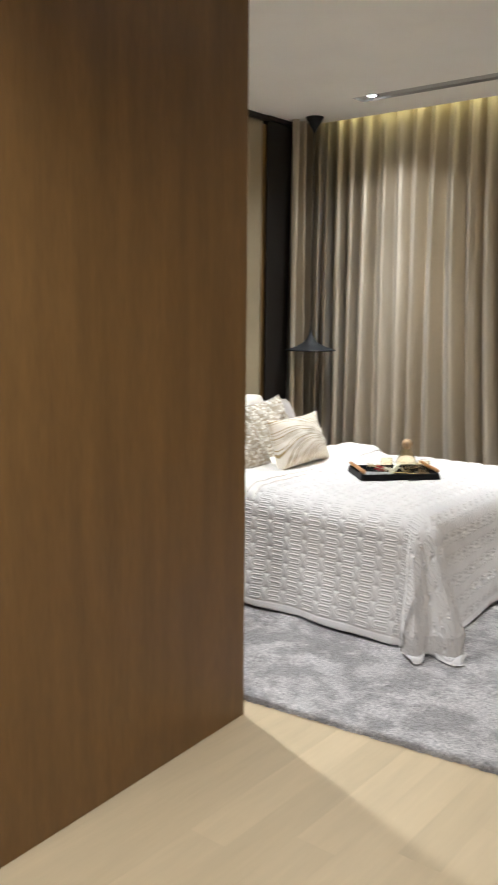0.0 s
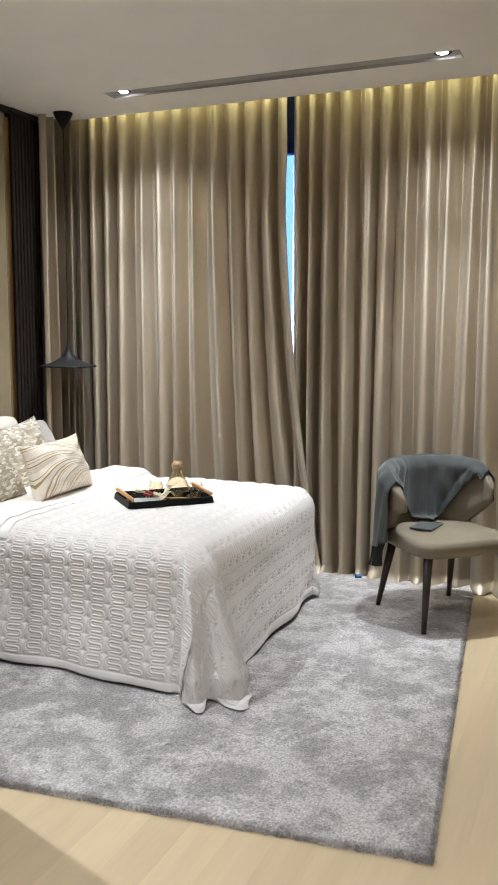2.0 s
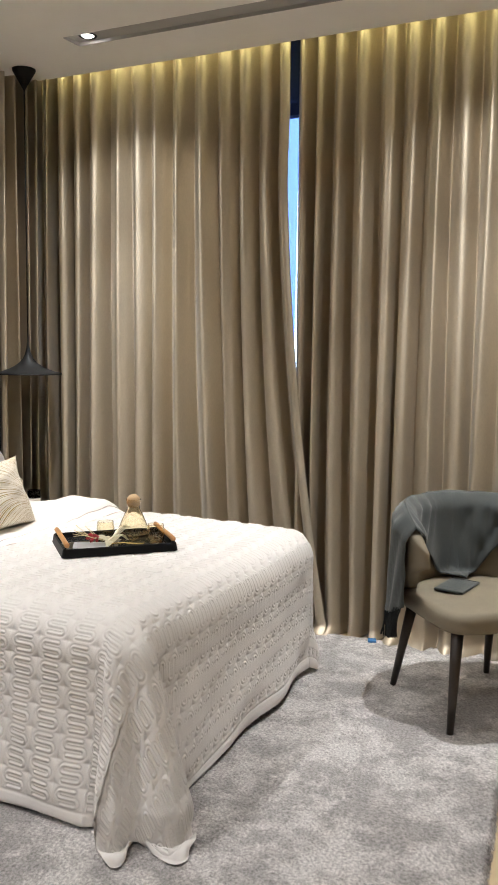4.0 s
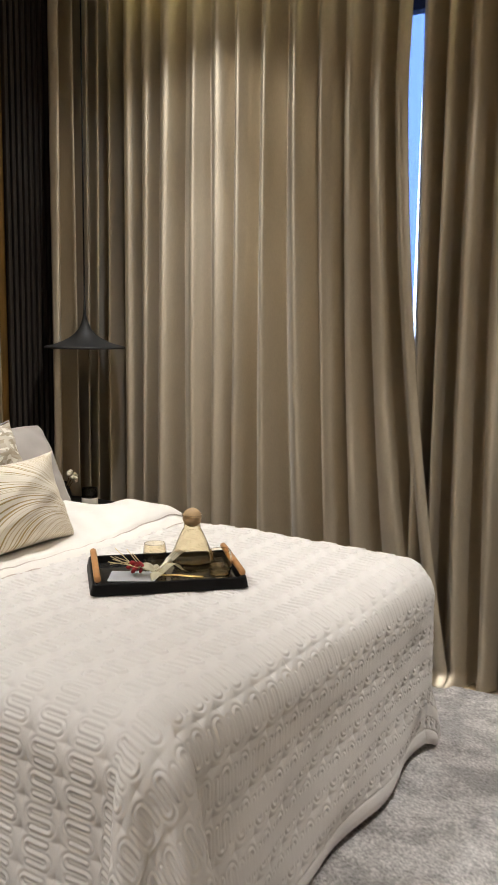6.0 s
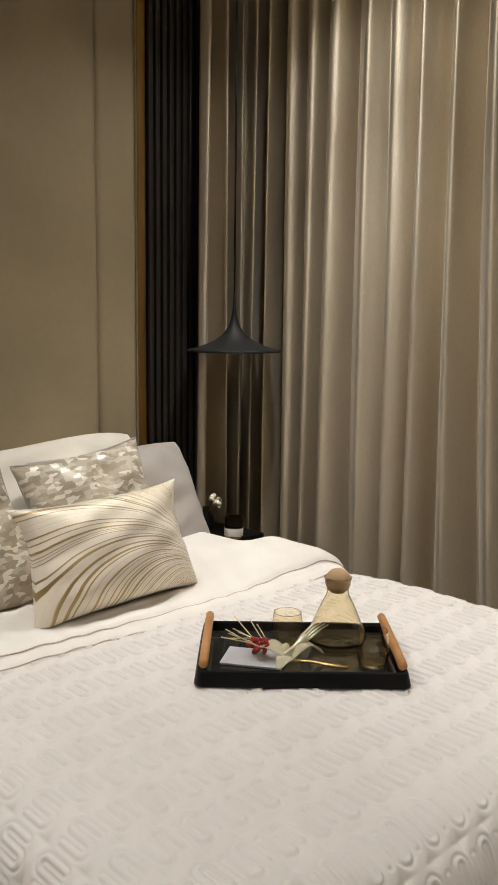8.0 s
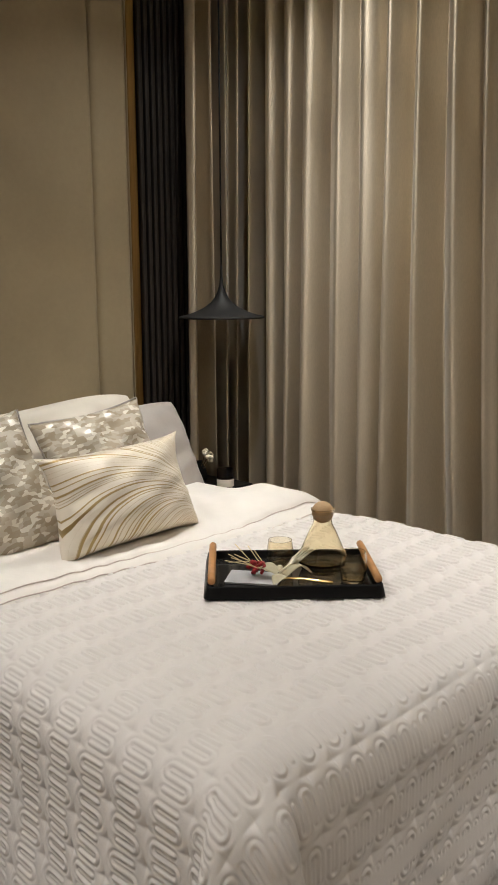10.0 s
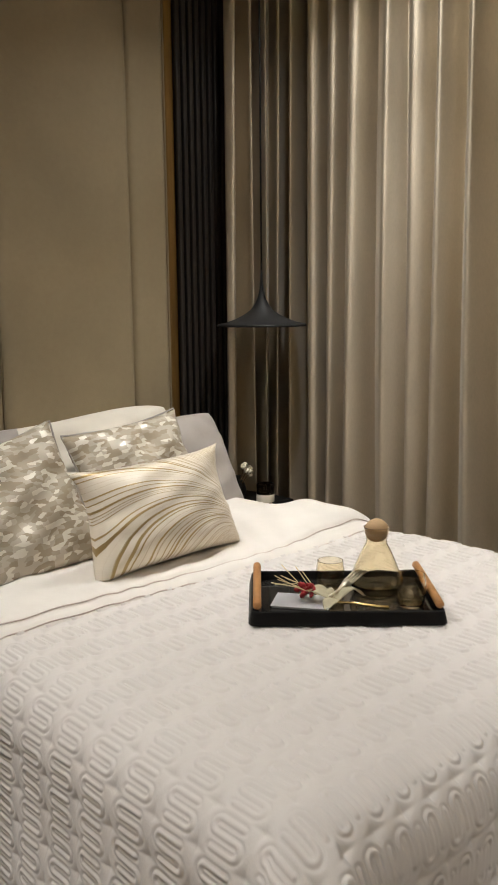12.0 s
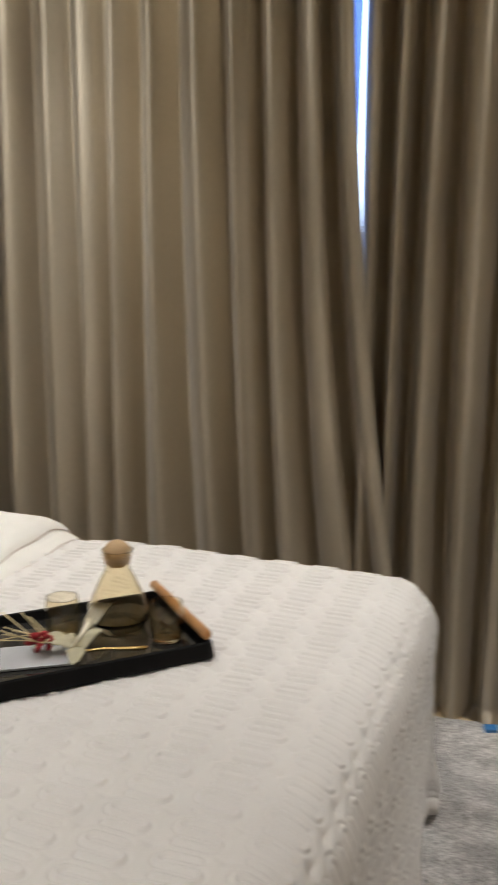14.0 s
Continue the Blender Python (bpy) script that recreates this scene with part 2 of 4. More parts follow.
wall("wall_west", X0 - 0.15, X0, Y0, Y1, 0, 3.1, "plain beige painted wall behind the headboard panels")
wall("wall_east", X1, X1 + 0.15, Y0, Y1, 0, 3.1, "plain beige painted side wall")
wall("wall_south", X0, X1, Y0 - 0.15, Y0, 0, 3.1, "plain beige painted wall at the entrance")
wall("wall_north_left", X0, 0.5, Y1, Y1 + 0.15, 0, 3.1, "plain wall beside the window behind the curtain")
wall("wall_north_right", 3.9, X1, Y1, Y1 + 0.15, 0, 3.1, "plain wall beside the window behind the curtain")
wall("wall_north_low", 0.5, 3.9, Y1, Y1 + 0.15, 0, 0.4, "plain wall under the window behind the curtain")
wall("wall_north_top", 0.5, 3.9, Y1, Y1 + 0.15, 2.60, 3.1, "plain wall over the window behind the curtain")

window_1 = thing("window_1", "tall aluminium window behind the drawn curtains", "window", kind="structure")
for name, b in (("window_frame", (0.5, 3.9, 0.40, 0.46)), ("window_frame", (0.5, 3.9, 2.54, 2.60)), ("window_frame", (0.5, 0.56, 0.46, 2.54)), ("window_frame", (3.84, 3.9, 0.46, 2.54)), ("mullion", (2.4, 2.46, 0.46, 2.54))):
    part(name, box(name, b[0], b[1], Y1 + 0.04, Y1 + 0.10, b[2], b[3], FRAMEMETAL), window_1)
for a, b in ((0.56, 2.4), (2.46, 3.84)):
    pane = part("pane", box("pane", a, b, Y1 + 0.066, Y1 + 0.074, 0.46, 2.54, WINDOWGLASS, 0), window_1)
    pane.visible_shadow = False


backdrop = tagged(new("backdrop", box("backdrop", -30, 34, 40, 40.2, -12, 40, glow("bright_sky", (0.60, 0.72, 1.0), 3.6), 0)), "bright pale blue daylight sky outside the window", "sky", kind="structure")


# the walnut partition beside the entrance
def partition():
    bm = bmesh.new()
    low = [bm.verts.new(p) for p in ((1.758, 0.968, 0), (1.50, 0.968, 0), (1.50, Y0, 0), (1.758 + 0.058 * 4.368, Y0, 0))]
    face = bm.faces.new(low)
    up = bmesh.ops.extrude_face_region(bm, geom=[face])["geom"]
    bmesh.ops.translate(bm, vec=(0, 0, CEIL - 0.002), verts=[v for v in up if isinstance(v, bmesh.types.BMVert)])
    bmesh.ops.recalc_face_normals(bm, faces=bm.faces)
    bmesh.ops.bevel(bm, geom=bm.edges[:], offset=0.002, segments=2, affect="EDGES")
    return bm_mesh("partition", bm, WALNUT)


tagged(new("wood_partition", partition()), "walnut veneered partition wall with vertical grain", "partition", kind="structure")

# ---------------------------------------------------------------- headboard wall
panelling = thing("padded_headboard", "cream leather padded wall panels behind the bed", "headboard", at=pose(0, 0, 0))


def padded(y0, y1, front):
    bm = bmesh.new()
    bmesh.ops.create_cube(bm, size=1)
    bmesh.ops.scale(bm, vec=(front + 0.05, y1 - y0 - 0.003, 2.71), verts=bm.verts)
    bmesh.ops.translate(bm, vec=((front - 0.05) / 2, (y0 + y1) / 2, 0.05 + 1.355), verts=bm.verts)
    bmesh.ops.bevel(bm, geom=bm.edges[:], offset=0.038, segments=7, affect="EDGES", profile=0.6)
    return bm_mesh("panel", bm, LEATHER, True)


for y0, y1, front in ((3.12, 3.30, -0.008), (2.58, 3.12, 0.008), (2.04, 2.58, -0.002), (1.50, 2.04, 0.008), (1.32, 1.50, -0.008)):
    part("panel", padded(y0, y1, front), panelling)
part("top_trim", box("top_trim", -0.05, 0.005, 1.32, 3.338, 2.765, 2.797, SLAT, 0.003), panelling, "dark timber trim")
part("brass_strip", box("brass_strip", -0.045, -0.012, 3.302, 3.338, 0.02, 2.74, BRASS, 0.002), panelling, "narrow brushed brass strip")

fluted = thing("fluted_wall_panel", "black stained fluted timber panel beside the headboard", "wall panel")
part("backing", box("backing", -0.045, -0.02, 3.340, 3.93, 0.0, 2.77, SLAT, 0.001), fluted)
slat_mesh = None
for k in range(18):
    if slat_mesh is None:
        slat_mesh = box("slat", -0.019, 0.004, -0.010, 0.010, 0.02, 2.765, SLAT, 0.004, 2)
    part("slat", slat_mesh, fluted, at=pose(0, 3.353 + 0.032 * k, 0))
part("top_trim", box("top_trim", -0.045, 0.012, 3.340, 3.93, 2.77, 2.798, SLAT, 0.002), fluted)

# ---------------------------------------------------------------- ceiling slots and downlights
for x0, x1, y0, y1 in SLOTS:
    slot = thing("ceiling_light_slot", "grey recessed linear ceiling slot with two lit downlights", "ceiling light", "ceiling slots")
    part("tray", box("tray", x0 + 0.002, x1 - 0.002, y0 + 0.002, y1 - 0.002, CEIL + 0.014, CEIL + 0.058, SLOTGREY, 0.001), slot)
    for a, b, c, d in ((x0, x1, y0, y0 + 0.004), (x0, x1, y1 - 0.004, y1), (x0, x0 + 0.004, y0, y1), (x1 - 0.004, x1, y0, y1)):
        part("edge", box("edge", a, b, c, d, CEIL - 0.001, CEIL + 0.014, SLOTGREY, 0), slot)
    for x in (0.79, 2.59):
        ring = [(0.028, 0.0), (0.029, -0.003), (0.040, -0.004), (0.043, -0.002), (0.043, 0.0)]
        lamp = part("downlight", lathe("downlight", ring, BLACK, 28), slot, "black downlight ring", at=pose(x, (y0 + y1) / 2 - 0.005, CEIL + 0.013))
        part("bulb", lathe("bulb", [(0.0005, -0.009), (0.014, -0.0075), (0.022, -0.004), (0.028, 0.0)], LAMPGLOW, 24), lamp, "glowing lamp")

# ---------------------------------------------------------------- curtains


def curtain(name, label, path, crests, lean, depth, material, columns, seed, wide=None, low=0.004, high=CEIL + 0.16, tie=0.0, bunch=0.0, start=0.0):
    """Pleated cloth hung along a line: crests (metres along it) face the room; lean shifts the foot along the line."""
    path = np.array(path, float)
    seg = np.r_[0, np.cumsum(np.linalg.norm(np.diff(path, axis=0), axis=1))]
    wide = wide or seg[-1]
    s = np.linspace(start, wide, columns)
    zs = np.r_[np.linspace(low, 0.30, 26)[:-1], np.linspace(0.30, high, 40)]
    rng = np.random.RandomState(seed)
    wob = rng.uniform(-1, 1, (len(crests) + 4, 3))
    phase = np.interp(s, np.r_[crests[0] - 0.12, crests, crests[-1] + 0.12], np.arange(-1, len(crests) + 1))
    grid = []
    smooth_path = lambda q: np.stack([np.interp(q, seg, path[:, 0]), np.interp(q, seg, path[:, 1])], -1)
    for z in zs:
        f = 1 - z / high
        ph = phase + 0.16 * np.sin(1.7 * phase + 2.1 * f + seed) * f
        wave = 2 * np.sqrt(np.cos(np.pi * ph) ** 2 + 0.012) - 1
        wave = wave + 0.12 * np.sin(4 * np.pi * ph + 1.4 * np.sin(phase * 2.3 + seed) + 0.8 * f) * np.sin(phase * 1.7 + seed)
        amp = depth * (0.75 + 0.35 * f + 0.25 * np.interp(phase, np.arange(-1, len(wob) - 1), wob[:, 0]))
        amp = amp * (1 + bunch * soft((0.52 - s) / 0.12))
        q = s + lean(s / wide) * f**2.1 + 0.006 * np.sin(2 * np.pi * ph + 2 * np.sin(1.3 * phase)) * f
        q = q + tie * (s / wide) ** 8 * (0.45 + 0.55 * soft((z - 2.15) / 0.4))
        q = q - 0.8 * start * np.clip(1 - (s - start) / 0.3, 0, 1) * f
        base = smooth_path(q)
        d = smooth_path(q + 0.05) - smooth_path(q - 0.05)
        d /= np.linalg.norm(d, axis=1)[:, None] + 1e-9
        out = np.stack([d[:, 1], -d[:, 0]], -1)
        puddle = soft((0.055 - z) / 0.05)
        push = wave * amp + puddle * (0.045 + 0.030 * np.sin(2.1 * phase + seed) + 0.02 * np.sin(11 * s + 40 * z))
        p = base + out * push[:, None]
        p[:, 0] = np.maximum(p[:, 0], 0.009 + 0.002 * np.sin(9 * s))
        dz = 0.006 * puddle * np.sin(9 * phase + 60 * z)
        grid.append(np.c_[p, np.maximum(z + dz, low)])
    ob = new(name, sheet_mesh(name, grid, material))
    sol = ob.modifiers.new("thickness", "SOLIDIFY")
    sol.thickness = 0.002
    return tagged(ob, label, "curtain", "window curtains")


LEFT = [(0.022, 3.485), (0.028, 3.545), (0.048, 3.67), (0.11, 3.775), (0.20, 3.83), (0.32, 3.85), (1.64, 3.85), (2.2, 3.85)]
seg_left = 0.06 + 0.127 + 0.101 + 0.105 + 0.122
crests_left = [0.06 + c for c in (0.027, 0.112, 0.183, 0.256, 0.328, 0.413, 0.52, 0.63, 0.777, 0.891, 1.015, 1.148, 1.279, 1.397, 1.511, 1.62, 1.70)]
curtain("curtain", "taupe satin floor-length curtain, drawn closed in loose pleats", LEFT, crests_left, lambda u: 0.285 * u**4, 0.054, CURTAIN, 620, 1, wide=seg_left + 1.274, tie=0.030, bunch=0.7, start=0.06)
crests_right = [0.041, 0.127, 0.221, 0.336, 0.462, 0.563, 0.69, 0.80] + [0.92 + 0.125 * k + 0.02 * math.sin(2.3 * k) for k in range(15)]
curtain("curtain", "taupe satin floor-length curtain puddling on the floor", [(1.625, 3.885), (2.1, 3.87), (4.38, 3.86)], crests_right, lambda u: 0.03 * (1 - u) ** 4, 0.054, CURTAIN, 760, 4)
curtain("sheer_curtain", "pale blue sheer curtain seen in the gap", [(0.9, 3.94), (1.612, 3.94)], [0.05 * k for k in range(1, 15)], lambda u: 0.0, 0.012, SHEER, 160, 7)
tag = thing("curtain_tag", "small blue plastic tag at the curtain hem", "tag", at=pose(2.11, 3.765, 0.026, 10, 0, 20))
part("tab", box("tab", -0.02, 0.02, -0.013, 0.013, -0.006, 0.008, mat("blue_plastic", (0.02, 0.16, 0.42), 0.4), 0.003), tag)

# ---------------------------------------------------------------- rug
RUG = pose(3.059, 1.213, 0, 0, 0, 6.3)
RUG_W, RUG_L = 3.0, 2.70


def rug():
    rng = np.random.RandomState(3)
    nx, ny = 300, 262
    gx, gy = np.meshgrid(np.linspace(-RUG_W, 0, nx), np.linspace(0, RUG_L, ny))
    edge = np.minimum.reduce([gx + RUG_W, -gx, gy, RUG_L - gy])
    z = 0.016 * np.sqrt(np.clip(edge / 0.02, 0, 1)) + rng.uniform(0, 0.005, gx.shape) * (edge > 0.001)
    z += 0.0025 * np.sin(9 * gx + 3 * np.sin(5 * gy)) * (edge > 0.02)
    jx = gx + rng.uniform(-0.006, 0.006, gx.shape)
    jy = gy + rng.uniform(-0.006, 0.006, gx.shape)
    return sheet_mesh("rug", np.stack([jx, jy, np.maximum(z, 0.001)], -1), PILE)


def tufts(count, x0, x1, y0, y1, seed):
    rng = np.random.RandomState(seed)
    x, y = rng.uniform(x0, x1, count), rng.uniform(y0, y1, count)
    a, lean = rng.uniform(0, 2 * np.pi, count), rng.uniform(0, 2 * np.pi, count)
    w, h, t = rng.uniform(0.0008, 0.0015, count), rng.uniform(0.017, 0.0235, count), rng.uniform(0.004, 0.012, count)
    base = np.stack([x, y, np.full(count, 0.008)], -1)
    side = np.stack([np.cos(a) * w, np.sin(a) * w, 0 * w], -1)
    top = base + np.stack([np.cos(lean) * t, np.sin(lean) * t, h - 0.008], -1)
    return np.stack([base - side, base + side, top], 1).reshape(-1, 3)


rug_ob = tagged(new("rug", rug()), "mottled grey shaggy pile rug under the bed", "rug")
rug_ob.matrix_world = RUG
vs = np.concatenate([tufts(46000, -1.9, 0.0, 0.0, 1.0, 5), tufts(34000, -0.95, 0.0, 1.0, 2.5, 6), tufts(9000, -2.0, 0.004, -0.004, 0.03, 8), tufts(6000, -0.03, 0.004, 0.0, 2.5, 9)])
me = bpy.data.meshes.new("pile")
me.vertices.add(len(vs))
me.vertices.foreach_set("co", vs.reshape(-1))
me.loops.add(len(vs))
me.loops.foreach_set("vertex_index", np.arange(len(vs), dtype=np.int32))
me.polygons.add(len(vs) // 3)
me.polygons.foreach_set("loop_start", np.arange(0, len(vs), 3, dtype=np.int32))
me.materials.append(PILE)
me.update(calc_edges=True)
tagged(part("pile", me, rug_ob), kind="stuff")

# ---------------------------------------------------------------- bed
BX0, BX1, BY0, BY1, BZ = 0.06, 2.00, 1.925, 3.375, 0.608
bed = thing("bed", "upholstered double bed with a thick mattress", "bed", at=pose(0, 0, 0))
part("bed_base", box("bed_base", BX0, BX1 - 0.07, BY0 + 0.07, BY1 - 0.07, 0.06, 0.30, DARKWOOD, 0.01), bed, "dark bed base")
part("mattress", box("mattress", BX0, BX1 - 0.035, BY0 + 0.035, BY1 - 0.035, 0.30, BZ - 0.045, SHEET, 0.06, 5, True), bed)
for x in (0.2, 1.8):
    for y in (2.1, 3.15):
        part("leg", box("leg", x - 0.03, x + 0.03, y - 0.03, y + 0.03, 0.0, 0.062, DARKWOOD, 0.004), bed)

CORNER = 0.125


def over_edge(e, flare):
    """How far out and down the cloth is, e metres past the start of the rounded edge."""
    e = np.maximum(e, 0)
    q = np.minimum(e / CORNER, np.pi / 2)
    rest = np.maximum(e - CORNER * np.pi / 2, 0)
    return CORNER * np.sin(q) + flare * rest, CORNER * (1 - np.cos(q)) + rest


def fold_table():
    """How far the spare cloth of the foot corner stands out, by the degree round the corner: two ridges and a tucked valley."""
    deg = np.arange(0, 90.5, 0.5)
    raw = np.interp(deg, [3, 7, 13, 27, 36, 45, 53, 61, 70, 75, 84], [0, 0.085, 0.165, 0.180, 0.150, 0.118, 0.135, 0.150, 0.125, 0.012, 0])
    kernel = np.exp(-((np.arange(-6, 7) / 3.0) ** 2))
    return deg, np.convolve(np.pad(raw, 6, mode="edge"), kernel / kernel.sum(), mode="valid")


FOLD_DEG, FOLD_OUT = fold_table()


def draped(u, v, top, flare, tongue, floor_gap, ripple):
    """Places on a cloth over the bed: u runs along x, v along y, both as lengths of cloth."""
    xi, yn, yf = BX1 - CORNER, BY0 + CORNER, BY1 - CORNER
    eu, en, ef = np.maximum(u - xi, 0), np.maximum(yn - v, 0), np.maximum(v - yf, 0)
    eu = eu * (1 - 0.075 * soft((v - 2.25) / 0.5))
    ev = en + ef
    r = np.hypot(eu, ev)
    th = np.arctan2(ev, eu + 1e-9)
    spare = tongue * np.interp(np.degrees(th), FOLD_DEG, FOLD_OUT) * (en > 0) * (eu > 0)
    tuck = tongue * soft(1 - np.abs(np.degrees(th) - 45) / 13) * (en > 0) * (eu > 0)
    past = np.maximum(r - 0.65, 0)
    r = np.minimum(r, 0.65) + past * np.clip(0.3 + 3.2 * spare - 0.55 * tuck, 0.05, 0.9)
    out, down = over_edge(r, flare * (1 - 0.9 * soft((v - 2.4) / 0.8)) + 0.06 * soft((en - 0.05) / 0.2) * (eu < 0.2))
    grow = np.clip((r - 0.07) / 0.50, 0, 1) ** 1.1
    crease = 0.004 * np.sin(0.55 * np.degrees(th) + 14 * r) * spare / 0.15 * grow
    out = out + spare * grow + crease - 0.35 * past * tuck
    wave = ripple * np.clip((down - 0.12) / 0.4, 0, 1) * (np.sin(u * 8.0 + 0.6) + 0.6 * np.sin(u * 17 + v * 13 + 2) + np.sin(v * 9 + 1.2)) * (r > 0)
    out = out + wave * (1 - 0.7 * soft(spare / 0.06))
    most = top - floor_gap
    spill = np.maximum(down - most, 0)
    down = np.minimum(down, most) - 0.030 * np.sin(np.pi * np.clip(spill / 0.085, 0, 1)) * soft(spare / 0.08)
    out = out + 0.7 * spill
    x = np.minimum(u, xi) + np.cos(th) * out * (eu > 0) + 0 * v
    y = np.clip(v, yn, yf) - np.where(en > 0, np.where(eu > 0, np.sin(th), 1.0) * out, 0) + np.where(ef > 0, np.where(eu > 0, np.sin(th), 1.0) * out, 0)
    crown = 0.020 * soft((v - 2.75) / 0.5) * soft((u - 0.95) / 0.3) * soft((0.3 - down) / 0.3)
    return np.stack([x, y, top - down + crown], -1)


def worm_relief():
    """One cell of the quilting: an S-shaped raised ribbon between stitched grooves, with pinched stars at the corners."""
    W, P = 0.104, 0.0680
    bar, half = 0.0212, 0.0222
    line = []
    for q in np.linspace(half, -half, 20):
        line.append((q, bar))
    for a in np.linspace(np.pi / 2, 3 * np.pi / 2, 14):
        line.append((-half + bar / 2 * math.cos(a), bar / 2 + bar / 2 * math.sin(a)))
    for q in np.linspace(-half, half, 20):
        line.append((q, 0.0))
    for a in np.linspace(np.pi / 2, -np.pi / 2, 14):
        line.append((half + bar / 2 * math.cos(a), -bar / 2 + bar / 2 * math.sin(a)))
    for q in np.linspace(half, -half, 20):
        line.append((q, -bar))
    line = np.array(line)
    n, m = 84, 58
    cu, cv = np.meshgrid((np.arange(n) / n - 0.5) * W, (np.arange(m) / m - 0.5) * P, indexing="ij")
    d = np.full(cu.shape, 9.0)
    star = np.full(cu.shape, 9.0)
    for du in (-W, 0, W):
        for dv in (-P, 0, P):
            off = np.stack([cu + du, cv + dv], -1)
            d = np.minimum(d, np.linalg.norm(off[..., None, :] - line, axis=-1).min(-1))
            star = np.minimum(star, np.abs(np.abs(off[..., 0]) - W / 2) ** 0.8 + np.abs(np.abs(off[..., 1]) - P / 2) ** 0.8)
    relief = 0.0014 * np.cos(np.clip(d / 0.0062, 0, 1) * np.pi / 2) - 0.0027 * np.exp(-(((d - 0.0062) / 0.0020) ** 2))
    ends = soft((np.abs(cu) - 0.016) / 0.012)
    # shading under light from above put into the relief: bars flattened, turns kept
    foot_relief = relief * (0.02 + 0.95 * ends)
    dimple = 0.0072 * np.exp(-((star / 0.036) ** 2))
    return relief, foot_relief, dimple, W, P


def cell_value(relief, W, P, u, v):
    n, m = relief.shape
    a, b = (u / W) % 1 * n, (v / P) % 1 * m
    i, j = a.astype(int) % n, b.astype(int) % m
    fa, fb = a - np.floor(a), b - np.floor(b)
    i2, j2 = (i + 1) % n, (j + 1) % m
    return relief[i, j] * (1 - fa) * (1 - fb) + relief[i2, j] * fa * (1 - fb) + relief[i, j2] * (1 - fa) * fb + relief[i2, j2] * fa * fb


def normals(grid):
    a, b = np.gradient(grid, axis=0), np.gradient(grid, axis=1)
    n = np.cross(b, a)
    n /= np.linalg.norm(n, axis=-1, keepdims=True) + 1e-12
    return n


def quilt():
    u0, u1 = 0.45, BX1 - CORNER + 0.692
    v0, v1 = BY0 + CORNER - 0.672, BY1 - CORNER + 0.38
    step = 0.0029
    us, vs_ = np.arange(u0, u1, step), np.arange(v0, v1, step)
    v, u = np.meshgrid(vs_, us, indexing="ij")
    grid = draped(u, v, BZ + 0.008, 0.035, 1.0, 0.014, 0.013)
    grid[..., 2] -= 0.014 * soft((1.0 - u) / 0.05) * soft((v - BY0 - 0.10) / 0.08)
    relief, foot_relief, dimple, W, P = worm_relief()
    hem = np.minimum(u1 - u, v - v0)
    inside = soft((hem - 0.052) / 0.012) * soft((u - u0 - 0.01) / 0.02)
    # mask of the foot side, where the flattened bars imitate overhead light
    foot_side = soft((u - (BX1 - CORNER) - 0.07) / 0.22) * soft((v - BY0 - 0.04) / 0.24)
    h = (cell_value(relief, W, P, u, v) * (1 - foot_side) + cell_value(foot_relief, W, P, u, v) * foot_side) * inside
    flat = soft((BX1 - CORNER + 0.05 - u) / 0.1) * soft((v - BY0 - CORNER + 0.05) / 0.1)
    h = 1.25 * h * (1 + 0.95 * flat) - cell_value(dimple, W, P, u, v) * inside * (1 - 0.15 * flat) * (1 - 0.12 * foot_side)
    h *= 1 - flat * soft((1.0 - u) / 0.05)
    h += 0.004 * np.exp(-(((hem - 0.026) / 0.018) ** 2)) - 0.003 * np.exp(-(((hem - 0.052) / 0.004) ** 2))
    h += 0.0016 * (np.sin(u * 31 + 2 * np.sin(v * 7)) * np.sin(v * 23 + 1.5 * np.sin(u * 11)))
    n = normals(grid)
    centre = np.array([1.0, 2.63, 0.2])
    outward = np.sign(((grid - centre) * n).sum(-1, keepdims=True))
    mid = outward[len(vs_) // 2, 5]
    grid = grid + n * mid * h[..., None]
    grid[..., 2] = np.maximum(grid[..., 2], 0.024)
    k = int(0.052 / step)
    return sheet_mesh("quilt", grid[k:, :-k], QUILT), sheet_mesh("hem", grid[: k + 1, :], QUILT), sheet_mesh("hem", grid[k:, -k - 1 :], QUILT)


field, near_hem, foot_hem = quilt()
quilt_ob = tagged(new("quilt", field), "ivory quilted bedspread with raised worm-shaped stitching, draped to the rug", "bedspread")
for piece in (near_hem, foot_hem):
    part("hem", piece, quilt_ob, "plain padded hem band")


# the white duvet below the pillows
def duvet_places(u, v):
    grid = draped(u, v, BZ + 0.010, 0.03, 0.0, 0.05, 0.010)
    grid[..., 2] -= 0.004 * soft((0.78 - u) / 0.22) * soft((v - 2.75) / 0.3)
    puff = 0.007 * soft((u - 0.35) / 0.3) * soft((0.99 - u) / 0.10) * (1 + 0.3 * np.sin(v * 7 + 3 * u) + 0.2 * np.sin(v * 19 + 9 * u + 1))
    puff += 0.008 * soft((1.022 - u) / 0.02) + 0.037 * soft((v - 2.88) / 0.26) * soft((u - 0.52) / 0.25) * soft((1.015 - u) / 0.1)
    puff += 0.0025 * np.sin(24 * v + 20 * u + 3 * np.sin(6 * v)) * soft((u - 0.5) / 0.1) * soft((0.95 - u) / 0.08)
    puff += 0.0018 * np.sin(61 * v + 33 * u + 2 * np.sin(13 * v)) * soft((u - 0.5) / 0.1)
    puff -= 0.007 * np.exp(-(((u - 0.968) / 0.008) ** 2))
    puff -= 0.016 * soft((u - 1.018) / 0.014)
    n = normals(grid)
    return grid + n * np.sign(n[n.shape[0] // 2, 8, 2]) * puff[..., None]


